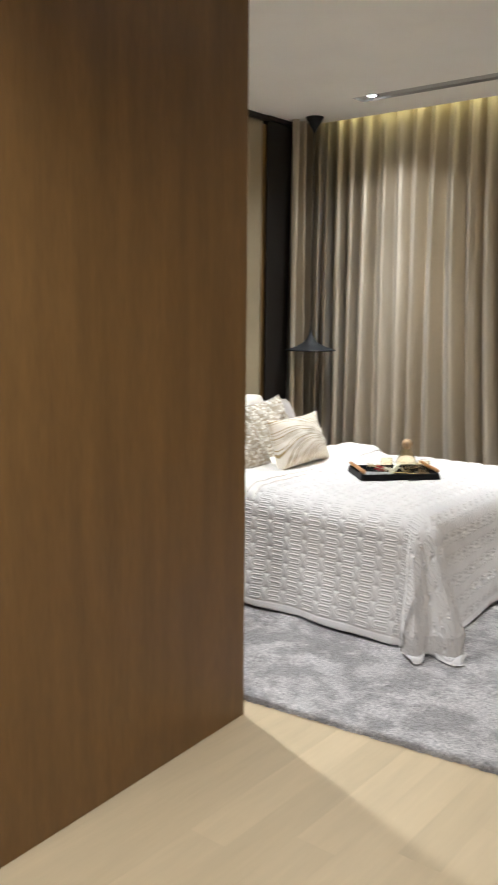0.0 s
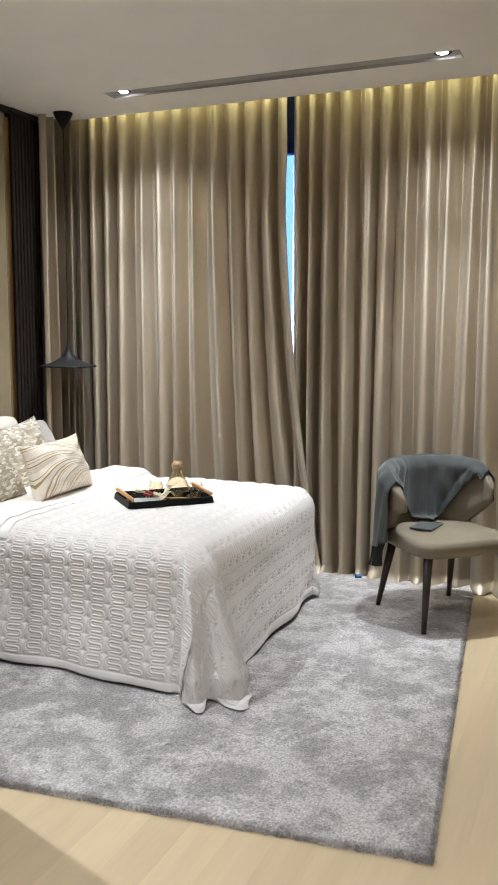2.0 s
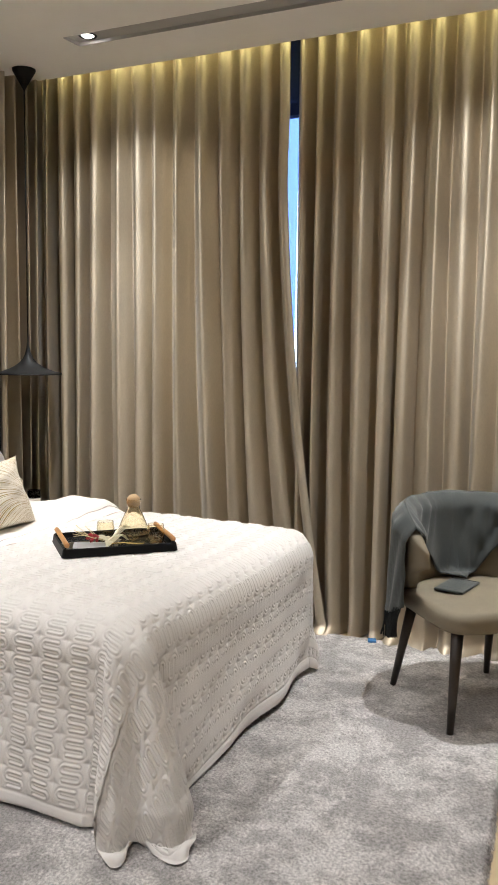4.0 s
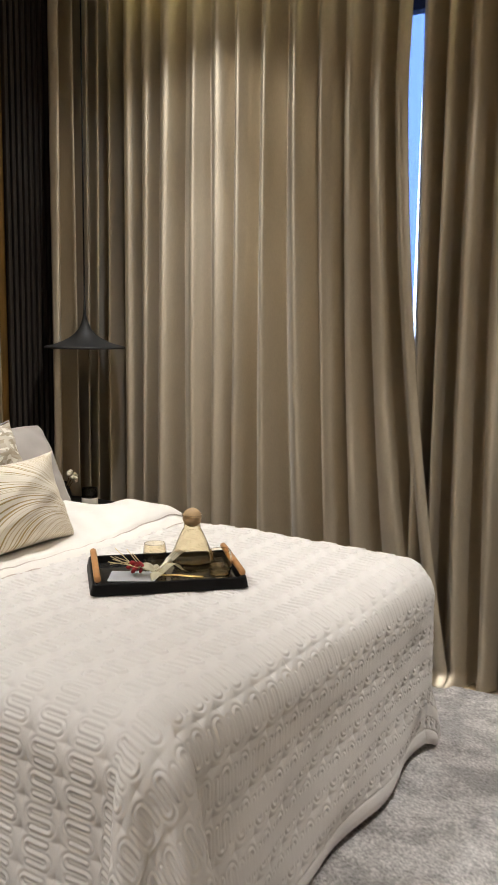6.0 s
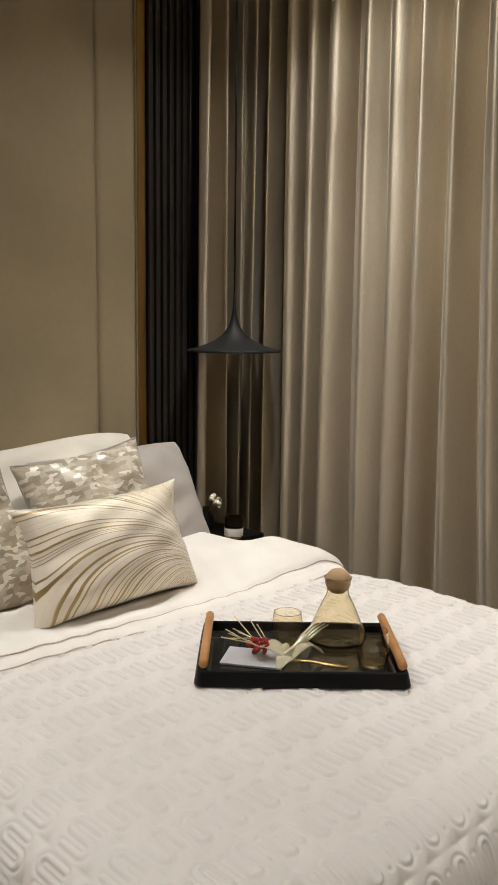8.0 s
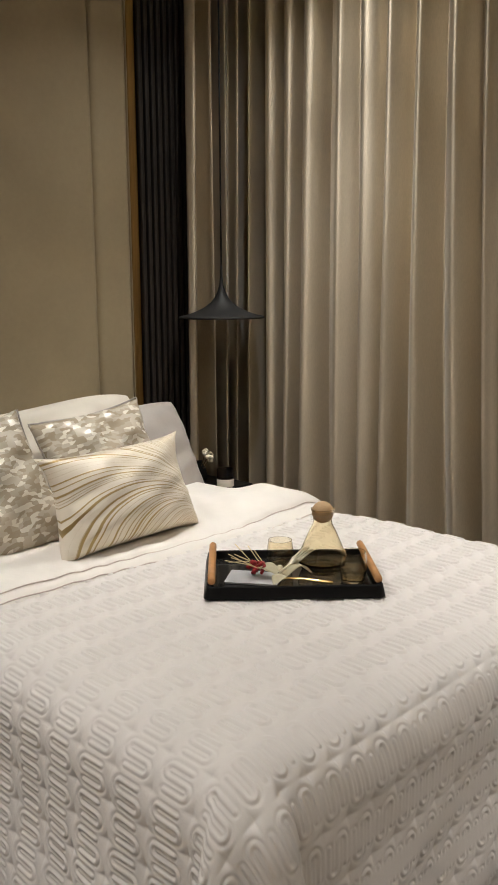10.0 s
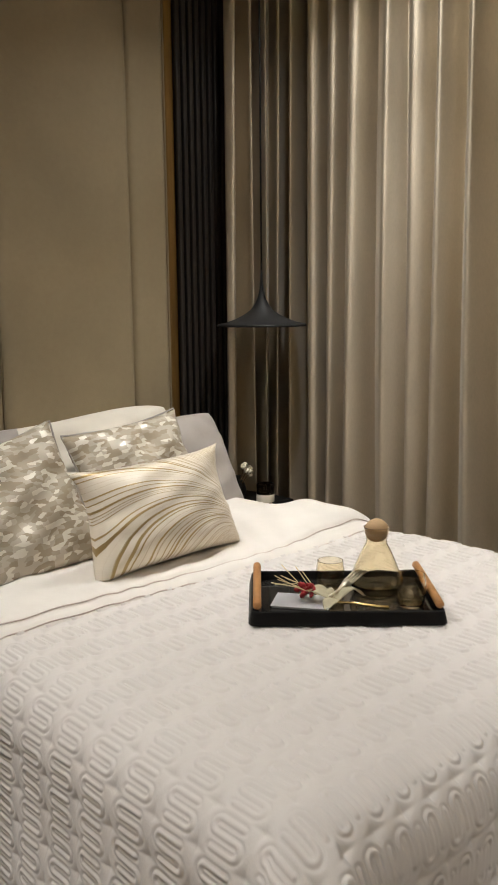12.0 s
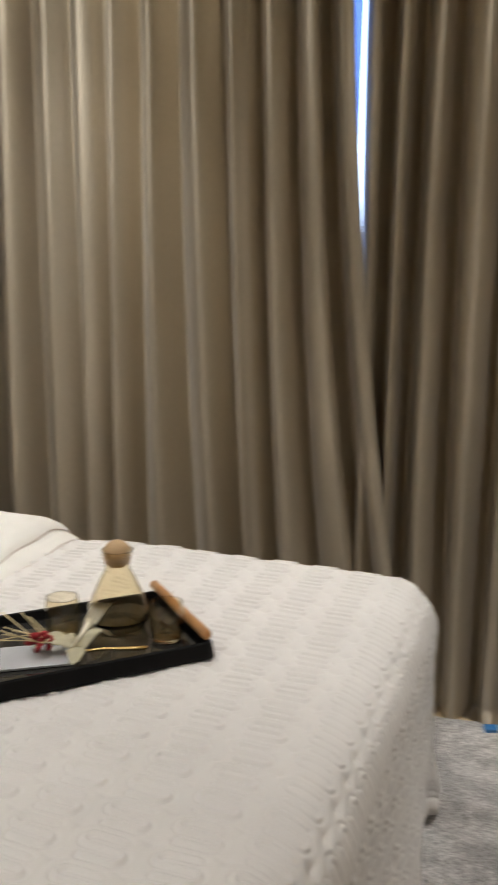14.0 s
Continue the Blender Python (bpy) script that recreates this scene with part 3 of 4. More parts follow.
def duvet():
    us, vs_ = np.linspace(0.12, 1.034, 230), np.linspace(BY0 + CORNER - 0.13, BY1 - CORNER + 0.32, 340)
    v, u = np.meshgrid(vs_, us, indexing="ij")
    return duvet_places(u + 0.005 * np.sin(v * 5) * soft((u - 0.6) / 0.3), v)


duvet_grid = duvet()
duvet_ob = tagged(new("duvet", sheet_mesh("duvet", duvet_grid, SHEET)), "white cotton duvet folded back below the pillows", "duvet")
for col, lift in ((226, 0.001), (212, 0.0015)):
    line = duvet_grid[6:-6:2, col] + (0, 0, lift)
    part("piping", tube("piping", [tuple(q) for q in line], 0.0019, PIPING, 6), duvet_ob, "rose taupe piped edge")

# ---------------------------------------------------------------- pillows


def pillow_mesh(name, w, h, d, material, seed, pinch=0.10, crease=0.006, blunt=0.0, slump=0.0, ear=0.0):
    """A stuffed pillow in the xy plane of its own, with drawn-in sides, sharp corners and creases."""
    n = 46
    a = np.linspace(-1, 1, n)
    u, v = np.meshgrid(a, a)
    rng = np.random.RandomState(seed)
    ph = rng.uniform(0, 6, 8)
    bow = lambda q: 1 - pinch * (1 - q**2)
    x = u * w / 2 * bow(v) * (1 - 0.02 * np.sin(3 * v + ph[0]))
    y = v * h / 2 * bow(u) * (1 - 0.02 * np.sin(3 * u + ph[1]))
    swap = 1 - blunt * (u * v) ** 4
    x = x * swap * (1 - slump * v) + ear * u**5 * v**4 * w
    y = y * swap + ear * v**5 * u**4 * h
    y = y + blunt * 0.16 * h * np.sin(2.6 * u + ph[5]) * np.clip(v, 0, 1) ** 2 * (1 - u**4)
    fat = (np.clip(1 - np.abs(u) ** 2.6, 0, 1) * np.clip(1 - np.abs(v) ** 2.6, 0, 1)) ** 0.44
    wrinkle = crease * (np.sin(7 * u + 4 * v + ph[2]) + np.sin(11 * v - 6 * u + ph[3]) + 0.7 * np.sin(19 * u * v + ph[4])) * fat
    sag = 1 - 0.22 * v
    front = np.stack([x, y, d / 2 * fat * sag + wrinkle], -1)
    back = np.stack([x, y, -d / 2 * fat * sag + 0.5 * wrinkle[::-1]], -1)
    idx = np.arange(n * n).reshape(n, n)
    q = np.stack([idx[:-1, :-1], idx[:-1, 1:], idx[1:, 1:], idx[1:, :-1]], -1).reshape(-1, 4)
    verts = np.concatenate([front.reshape(-1, 3), back.reshape(-1, 3)])
    faces = [tuple(int(k) for k in f) for f in q] + [tuple(int(k) + n * n for k in f[::-1]) for f in q]
    me = mesh_of(name, verts, faces, material)
    bm = bmesh.new()
    bm.from_mesh(me)
    bmesh.ops.remove_doubles(bm, verts=bm.verts, dist=0.0008)
    bmesh.ops.recalc_face_normals(bm, faces=bm.faces)
    bm.to_mesh(me)
    bm.free()
    return me


def rim_line(w, h, pinch, r, material, name="seam"):
    pts = []
    for k in range(121):
        t = k / 120 * 4
        s, q = int(t) % 4, (t % 1) * 2 - 1
        u, v = [(q, -1), (1, q), (-q, 1), (-1, -q)][s]
        pts.append((u * w / 2 * (1 - pinch * (1 - v * v)), v * h / 2 * (1 - pinch * (1 - u * u)), 0))
    return tube(name, pts, r, material, 6, False)


def pillow(name, label, w, h, d, material, centre, lean, turn, seed, roll=0.0, pinch=0.10, seam=None, group="bed pillows", **shape):
    """lean: degrees from upright towards the wall; turn: degrees about z, 0 faces the foot of the bed."""
    ob = tagged(new(name, pillow_mesh(name, w, h, d, material, seed, pinch, **shape)), label, "pillow", group)
    m = Matrix.Translation(centre) @ pose(0, 0, 0, 0, 0, turn) @ pose(0, 0, 0, 0, -lean, 0) @ Matrix(((0, 0, 1, 0), (1, 0, 0, 0), (0, 1, 0, 0), (0, 0, 0, 1))) @ pose(0, 0, 0, 0, 0, roll)
    ob.matrix_world = m
    if seam:
        part("seam", rim_line(w, h, pinch, 0.003, seam), ob, "piped pillow seam")
    return ob


def gold_swirl():
    """Cream satin with arching gold lines that all run together at one lower corner."""
    m = mat("gold_swirl_satin", (0.80, 0.725, 0.605), 0.45, vary=0.06, scale=10, bump=0.06, bump_scale=60, sheen=0.1)
    n, l = m.node_tree.nodes, m.node_tree.links
    p = n["Principled BSDF"]

    def calc(op, a, b=None):
        k = n.new("ShaderNodeMath")
        k.operation = op
        for i, q in enumerate((a, b)):
            if q is None:
                continue
            if isinstance(q, (int, float)):
                k.inputs[i].default_value = q
            else:
                l.new(q, k.inputs[i])
        return k.outputs[0]

    co, sep = n.new("ShaderNodeTexCoord"), n.new("ShaderNodeSeparateXYZ")
    l.new(co.outputs["Object"], sep.inputs[0])
    dx = calc("MAXIMUM", calc("SUBTRACT", 0.262, sep.outputs[0]), 0.004)
    dy = calc("MULTIPLY", calc("ADD", sep.outputs[1], 0.15), 1.55)
    arch = calc("LOGARITHM", calc("DIVIDE", calc("ADD", calc("MULTIPLY", dx, dx), calc("MULTIPLY", dy, dy)), dx), 2.718)
    warp = n.new("ShaderNodeTexNoise")
    warp.inputs["Scale"].default_value = 7
    l.new(co.outputs["Object"], warp.inputs["Vector"])
    arch = calc("ADD", arch, calc("MULTIPLY", warp.outputs["Fac"], 0.02))
    line = n.new("ShaderNodeTexNoise")
    line.noise_dimensions = "1D"
    line.inputs["Scale"].default_value, line.inputs["Detail"].default_value = 30.0, 6
    l.new(arch, line.inputs["W"])
    ramp = n.new("ShaderNodeValToRGB")
    ramp.color_ramp.elements[0].position, ramp.color_ramp.elements[1].position = 0.53, 0.575
    l.new(line.outputs["Fac"], ramp.inputs["Fac"])
    mix = n.new("ShaderNodeMix")
    mix.data_type = "RGBA"
    mix.inputs[7].default_value = (0.46, 0.335, 0.15, 1)
    l.new(p.inputs["Base Color"].links[0].from_socket, mix.inputs[6])
    l.new(ramp.outputs[0], mix.inputs["Factor"])
    l.new(mix.outputs[2], p.inputs["Base Color"])
    l.new(calc("MULTIPLY", ramp.outputs[0], 0.8), p.inputs["Metallic"])
    bump = n.new("ShaderNodeBump")
    bump.inputs["Strength"].default_value, bump.inputs["Distance"].default_value = 0.3, 0.004
    l.new(line.outputs["Fac"], bump.inputs["Height"])
    l.new(bump.outputs[0], p.inputs["Normal"])
    return m


def jacquard():
    m = mat("beige_silver_jacquard", (0.36, 0.30, 0.215), 0.5, vary=0.10, scale=9, bump=0.06, bump_scale=60)
    n, l = m.node_tree.nodes, m.node_tree.links
    p = n["Principled BSDF"]
    co = n.new("ShaderNodeTexCoord")
    mp = n.new("ShaderNodeMapping")
    mp.inputs["Scale"].default_value = (50, 90, 0)
    warp, bend = n.new("ShaderNodeTexNoise"), n.new("ShaderNodeVectorMath")
    warp.inputs["Scale"].default_value = 45
    bend.operation, bend.inputs[1].default_value = "MULTIPLY_ADD", (0.0035, 0.0035, 0)
    l.new(co.outputs["Object"], warp.inputs["Vector"])
    l.new(warp.outputs["Color"], bend.inputs[0])
    l.new(co.outputs["Object"], bend.inputs[2])
    l.new(bend.outputs[0], mp.inputs["Vector"])
    vor = n.new("ShaderNodeTexVoronoi")
    vor.voronoi_dimensions, vor.distance = "2D", "CHEBYCHEV"
    vor.inputs["Scale"].default_value = 1.0
    l.new(mp.outputs[0], vor.inputs["Vector"])
    sep = n.new("ShaderNodeSeparateColor")
    l.new(vor.outputs["Color"], sep.inputs[0])
    ramp = n.new("ShaderNodeValToRGB")
    ramp.color_ramp.interpolation = "CONSTANT"
    ramp.color_ramp.elements[1].position = 0.80
    for place, tone in ((0.30, 0.18), (0.52, 0.42)):
        ramp.color_ramp.elements.new(place).color = (tone, tone, tone, 1)
    l.new(sep.outputs[0], ramp.inputs["Fac"])
    mix = n.new("ShaderNodeMix")
    mix.data_type = "RGBA"
    mix.inputs[7].default_value = (0.74, 0.70, 0.61, 1)
    l.new(p.inputs["Base Color"].links[0].from_socket, mix.inputs[6])
    l.new(ramp.outputs[0], mix.inputs["Factor"])
    l.new(mix.outputs[2], p.inputs["Base Color"])
    shine = n.new("ShaderNodeMath")
    shine.operation = "MULTIPLY"
    shine.inputs[1].default_value = 0.15
    l.new(ramp.outputs[0], shine.inputs[0])
    l.new(shine.outputs[0], p.inputs["Metallic"])
    rough = n.new("ShaderNodeMapRange")
    rough.inputs["To Min"].default_value, rough.inputs["To Max"].default_value = 0.66, 0.34
    l.new(ramp.outputs[0], rough.inputs["Value"])
    l.new(rough.outputs[0], p.inputs["Roughness"])
    return m


GOLD, JACQ = gold_swirl(), jacquard()
pillow("pillow", "large cream linen pillow against the padded wall", 0.72, 0.47, 0.20, CREAM, (0.13, 2.865, 0.728), 14, 0, 1, roll=1.8, pinch=0.10, blunt=0.11, crease=0.009)
pillow("pillow", "large cream linen pillow against the padded wall", 0.62, 0.46, 0.20, CREAM, (0.14, 2.20, 0.745), 14, 0, 2, pinch=0.10, blunt=0.11, crease=0.009)
pillow("pillow", "grey satin pillow leaning on the cream pillow", 0.70, 0.43, 0.18, GREYSATIN, (0.30, 2.995, 0.722), 20, 2, 3, roll=1, pinch=0.07, blunt=0.05, slump=0.09, crease=0.004)
pillow("pillow", "grey satin pillow leaning on the cream pillow", 0.64, 0.43, 0.18, GREYSATIN, (0.31, 2.21, 0.735), 22, 0, 4, roll=4, pinch=0.07, blunt=0.05, crease=0.004)
pillow("pillow", "square beige and silver jacquard cushion with piped edge", 0.45, 0.42, 0.16, JACQ, (0.46, 2.80, 0.758), 22, 0, 5, roll=6, seam=GREYSATIN, pinch=0.09)
pillow("pillow", "square beige and silver jacquard cushion in front of the pillows", 0.44, 0.42, 0.17, JACQ, (0.60, 2.265, 0.77), 24, -6, 6, roll=12, seam=GREYSATIN, pinch=0.09)
pillow("pillow", "small cream lumbar cushion with swirling gold embroidery", 0.485, 0.285, 0.16, GOLD, (0.825, 2.598, 0.765), 18, 3, 7, roll=1, pinch=0.06, ear=0.045, crease=0.0028)

# ---------------------------------------------------------------- pendant lamp
LX, LY, RIM = 0.215, 3.577, 1.237
pendant = thing("pendant_lamp", "matt black witch-hat pendant lamp hanging beside the bed", "pendant lamp", at=pose(LX, LY, RIM))
outer = [(0.004, 0.215), (0.0055, 0.165), (0.009, 0.135), (0.016, 0.108), (0.028, 0.082), (0.046, 0.060), (0.072, 0.041), (0.105, 0.025), (0.140, 0.013), (0.172, 0.006), (0.176, 0.004), (0.176, -0.003)]
inner = [(0.172, -0.003), (0.140, 0.008), (0.105, 0.020), (0.072, 0.036), (0.040, 0.060), (0.004, 0.075)]
part("shade", lathe("shade", outer + inner, MATTBLACK, 64), pendant)
part("cord", tube("cord", [(0, 0, 0.2), (0, 0, CEIL - RIM - 0.04)], 0.0035, MATTBLACK), pendant)
part("canopy", lathe("canopy", [(0.0005, CEIL - RIM - 0.105), (0.006, CEIL - RIM - 0.103), (0.012, CEIL - RIM - 0.09), (0.058, CEIL - RIM - 0.012), (0.060, CEIL - RIM - 0.001), (0.0005, CEIL - RIM - 0.001)], MATTBLACK, 40), pendant)

# ---------------------------------------------------------------- bedside
stand = thing("nightstand", "dark lacquered nightstand beside the bed", "nightstand", at=pose(0.18, 3.51, 0))
part("body", box("body", -0.18, 0.155, -0.12, 0.12, 0.10, 0.525, DARKWOOD, 0.006), stand)
part("top", box("top", -0.19, 0.148, -0.13, 0.13, 0.525, 0.545, BLACK, 0.004), stand)
part("drawer", box("drawer", 0.155, 0.166, -0.11, 0.11, 0.30, 0.49, DARKWOOD, 0.003), stand)
for x in (-0.16, 0.138):
    for y in (-0.09, 0.09):
        part("leg", box("leg", x - 0.015, x + 0.015, y - 0.015, y + 0.015, 0.0, 0.10, DARKWOOD, 0.003), stand)
candle = thing("candle_jar", "small glass candle jar with pale wax and a label", "candle", at=pose(0.308, 3.500, 0.545))
part("jar", lathe("jar", [(0.0005, 0.0), (0.030, 0.0), (0.034, 0.006), (0.035, 0.082), (0.0325, 0.082), (0.0315, 0.008), (0.0005, 0.007)], CLEAR, 32), candle)
part("wax", lathe("wax", [(0.0005, 0.009), (0.0305, 0.009), (0.031, 0.040), (0.0005, 0.041)], CREAM, 28), candle, "pale wax")
part("paper_label", lathe("paper_label", [(0.0352, 0.010), (0.0356, 0.011), (0.0358, 0.040), (0.0354, 0.041)], CREAM, 32), candle, "pale paper label")
part("wick", tube("wick", [(0, 0, 0.04), (0.001, 0, 0.05)], 0.001, BLACK), candle)
vase = thing("bud_vase", "small dark vase with dried cotton stems", "vase", at=pose(0.15, 3.50, 0.545))
part("vase_body", lathe("vase_body", [(0.0005, 0), (0.026, 0.001), (0.034, 0.025), (0.026, 0.06), (0.012, 0.08), (0.014, 0.092), (0.010, 0.092), (0.009, 0.078), (0.0005, 0.06)], MATTBLACK, 28), vase)
rng = random.Random(5)
COTTON = mat("cotton_boll", (0.66, 0.60, 0.48), 0.9, bump=0.3, bump_scale=120)
STEM = mat("dry_stem", (0.16, 0.10, 0.05), 0.8)
for dx, dy, top in ((0.060, 0.0, 0.105), (0.050, -0.012, 0.135), (0.035, 0.02, 0.12)):
    part("stem", tube("stem", [(0, 0, 0.05), (dx * 0.4, dy * 0.4, top * 0.6), (dx, dy, top)], 0.0016, STEM, 6), vase)
    bm = bmesh.new()
    for k in range(4):
        m = Matrix.Translation((dx + rng.uniform(-0.009, 0.009), dy + rng.uniform(-0.009, 0.009), top + rng.uniform(-0.004, 0.012))) @ Matrix.Diagonal((1, 1, 0.85, 1))
        bmesh.ops.create_icosphere(bm, subdivisions=2, radius=0.011, matrix=m)
    part("boll", bm_mesh("boll", bm, COTTON, True), vase, "cream cotton boll")

# ---------------------------------------------------------------- tray on the bed
TURN = 46.4
TZ = 0.619
TRAY = pose(1.346, 2.439, TZ, 0, 0, TURN)
TW, TD = 0.442, 0.305


def tray_shell():
    """A shallow tray with sloping raised sides; its front left corner is the origin."""
    bm = bmesh.new()
    ring = []
    for inset, z in ((0.0, 0.0), (0.0005, 0.004), (0.006, 0.029), (0.009, 0.032), (0.012, 0.029), (0.017, 0.012), (0.020, 0.009)):
        loop = []
        for cx, cy, a0 in ((1, 1, 0), (0, 1, 90), (0, 0, 180), (1, 0, 270)):
            r = 0.022 - min(inset, 0.012)
            for k in range(6):
                a = radians(a0 + 18 * k)
                x = (TW - 0.022 if cx else 0.022) + r * math.cos(a) - (inset - min(inset, 0.012)) * (1 if cx else -1)
                y = (TD - 0.022 if cy else 0.022) + r * math.sin(a) - (inset - min(inset, 0.012)) * (1 if cy else -1)
                loop.append(bm.verts.new((x, y, z)))
        ring.append(loop)
    for a, b in zip(ring[:-1], ring[1:]):
        for k in range(len(a)):
            bm.faces.new((a[k], a[(k + 1) % len(a)], b[(k + 1) % len(b)], b[k]))
    bm.faces.new(ring[0][::-1])
    bm.faces.new(ring[-1])
    return bm_mesh("shell", bm, BLACK)


tray = thing("serving_tray", "black lacquered serving tray with two wooden bar handles", "tray", at=TRAY)
part("shell", tray_shell(), tray)
for x in (0.020, TW - 0.020):
    bar = part("handle", tube("handle", [(x, 0.008, 0.046), (x, 0.05, 0.047), (x, TD - 0.05, 0.047), (x, TD - 0.008, 0.046)], 0.0095, BEECH, 16), tray, "honey wooden bar handle")
    for y in (0.05, TD - 0.05):
        part("peg", tube("peg", [(x, y, 0.022), (x, y, 0.044)], 0.004, BLACK), bar)
part("mirror_base", box("mirror_base", 0.024, TW - 0.024, 0.024, TD - 0.024, 0.0095, 0.0115, mat("smoked_mirror", (0.03, 0.028, 0.026), 0.05, spec=1.0), 0), tray, "glossy dark base")

TB = TZ + 0.0125
in_tray = lambda x, y, z=0.0125: TRAY @ Vector((x, y, z))


def vessel(name, label, profile, material, place, category, inner_tag):
    ob = thing(name, label, category, at=Matrix.Translation(place))
    dense = []
    for (ra, za), (rb, zb) in zip(profile[:-1], profile[1:]):
        far = math.hypot(rb - ra, zb - za)
        cuts = [0, min(0.45, 0.0006 / far)] + [k / 5 for k in range(1, 5) if far > 0.006] + [max(0.55, 1 - 0.0006 / far)]
        dense += [(ra + (rb - ra) * c, za + (zb - za) * c) for c in cuts]
    profile = dense + [profile[-1]]
    part(inner_tag, lathe(inner_tag, profile, material, 48), ob)
    return ob


body = [(0.0005, 0.0), (0.046, 0.0), (0.056, 0.006), (0.064, 0.026), (0.062, 0.040), (0.050, 0.070), (0.036, 0.102), (0.0255, 0.122), (0.0245, 0.132), (0.0262, 0.142), (0.031, 0.162)]
body += [(r - 0.0022, z) for r, z in body[:2:-1]] + [(0.044, 0.005), (0.0005, 0.005)]
carafe = vessel("carafe", "amber-tinted glass carafe closed by a cork ball", body, AMBER, (1.420, 2.792, TB), "carafe", "flask")
bm = bmesh.new()
bmesh.ops.create_uvsphere(bm, u_segments=32, v_segments=20, radius=0.0285)
part("stopper", bm_mesh("stopper", bm, CORK, True), carafe, "light cork ball stopper", at=pose(0, 0, 0.153))
cup = [(0.0005, 0.0), (0.026, 0.0), (0.030, 0.004), (0.0345, 0.030), (0.0345, 0.052), (0.031, 0.076), (0.0296, 0.076), (0.033, 0.052), (0.033, 0.030), (0.028, 0.008), (0.0005, 0.006)]
for px, py in ((1.335, 2.722), (1.535, 2.775)):
    g = vessel("drinking_glass", "small amber-tinted stemless drinking glass", cup, AMBER, (px, py, TB), "glass", "bowl")
    tagged(g, group="drinking glasses")

card = thing("booklet", "small pale grey booklet lying in the tray", "booklet", at=TRAY @ pose(0.125, 0.115, 0.0125, 0, 0, -12))
part("paper_block", box("paper_block", -0.065, 0.065, -0.045, 0.045, 0, 0.0045, mat("paper", (0.62, 0.61, 0.60), 0.7), 0.001), card)
part("cover", box("cover", -0.067, 0.067, -0.047, 0.047, 0.0045, 0.0055, mat("glossy_cover", (0.50, 0.50, 0.52), 0.25), 0.0004), card)

GOLDFORK = mat("brass_cutlery", (0.78, 0.60, 0.26), 0.25, metal=1.0, vary=0.05)
fork = thing("fork", "brass dinner fork tied with a sheer ribbon", "fork", at=TRAY @ pose(0.215, 0.075, 0.020, 0, 0, -14))
part("fork_handle", tube("fork_handle", [(-0.02, 0, 0.006), (0.03, 0, 0.008), (0.075, 0, 0.004), (0.105, 0, 0.003)], [0.0035, 0.003, 0.0045, 0.005], GOLDFORK, 8), fork)
RIBBON = mat("sheer_cream_ribbon", (0.66, 0.60, 0.42), 0.5, vary=0.1, scale=60)
sheer = RIBBON.node_tree.nodes
clear, half = sheer.new("ShaderNodeBsdfTransparent"), sheer.new("ShaderNodeMixShader")
half.inputs[0].default_value = 0.58
RIBBON.node_tree.links.new(clear.outputs[0], half.inputs[1])
RIBBON.node_tree.links.new(sheer["Principled BSDF"].outputs[0], half.inputs[2])
RIBBON.node_tree.links.new(half.outputs[0], sheer["Material Output"].inputs["Surface"])
bow = thing("ribbon_bow", "sheer cream striped ribbon bow with a dried red flower sprig", "ribbon", at=TRAY @ pose(0.195, 0.088, 0.024))


def loop_band(angle, length, width, lift, wave):
    g = []
    for k in range(14):
        s = k / 13
        r = length * s
        z = lift * math.sin(math.pi * min(1, s * 1.05)) + 0.004
        w = width * (0.25 + 0.75 * math.sin(math.pi * (0.15 + 0.8 * s)))
        c, d = math.cos(radians(angle)), math.sin(radians(angle))
        g.append([(c * r - d * q * w, d * r + c * q * w, z + wave * math.sin(5 * q + 6 * s)) for q in np.linspace(-0.5, 0.5, 7)])
    return sheet_mesh("ribbon_loop", g, RIBBON)


for a, ln, wd, lf in ((150, 0.085, 0.045, 0.022), (28, 0.085, 0.040, 0.024), (250, 0.060, 0.034, 0.010), (120, 0.050, 0.030, 0.018)):
    lp = part("ribbon_loop", loop_band(a, ln, wd, lf, 0.003), bow)
    sol = lp.modifiers.new("thickness", "SOLIDIFY")
    sol.thickness = 0.0006
PALEMETAL = mat("champagne_cutlery", (0.80, 0.75, 0.60), 0.3, metal=0.6, vary=0.05)
lift = pose(0.215, 0.075, 0.020, 0, 0, -14).inverted() @ pose(0.195, 0.088, 0.024)
for k in range(4):
    w = (k - 1.5) * 0.0075
    c, d = math.cos(radians(50)), math.sin(radians(50))
    line = [(c * r - d * w * q, d * r + c * w * q, z) for r, q, z in ((0.050, 0.5, 0.030), (0.062, 1.0, 0.033), (0.095, 1.15, 0.043), (0.125, 1.2, 0.046))]
    part("tine", tube("tine", line, [0.0026, 0.0026, 0.0022, 0.0014], PALEMETAL, 8), fork, "pale champagne tine", at=lift)
neck = [(-0.01, -0.012, 0.018), (c * 0.02, d * 0.02, 0.024), (c * 0.042, d * 0.042, 0.029), (c * 0.056, d * 0.056, 0.032)]
part("fork_head", tube("fork_head", neck, [0.0025, 0.003, 0.007, 0.011], PALEMETAL, 12), fork, "pale champagne fork head", at=lift)
rng = random.Random(9)
PETAL = mat("dried_red_petal", (0.30, 0.012, 0.016), 0.7, vary=0.3, scale=80)
bm = bmesh.new()
for k in range(26):
    m = Matrix.Translation((-0.062 + rng.gauss(0, 0.012), 0.030 + rng.gauss(0, 0.010), 0.014 + abs(rng.gauss(0, 0.008)))) @ Euler((rng.uniform(0, 3), rng.uniform(0, 3), rng.uniform(0, 3))).to_matrix().to_4x4() @ Matrix.Diagonal((1, 0.8, 0.35, 1))
    bmesh.ops.create_icosphere(bm, subdivisions=1, radius=0.0105, matrix=m)
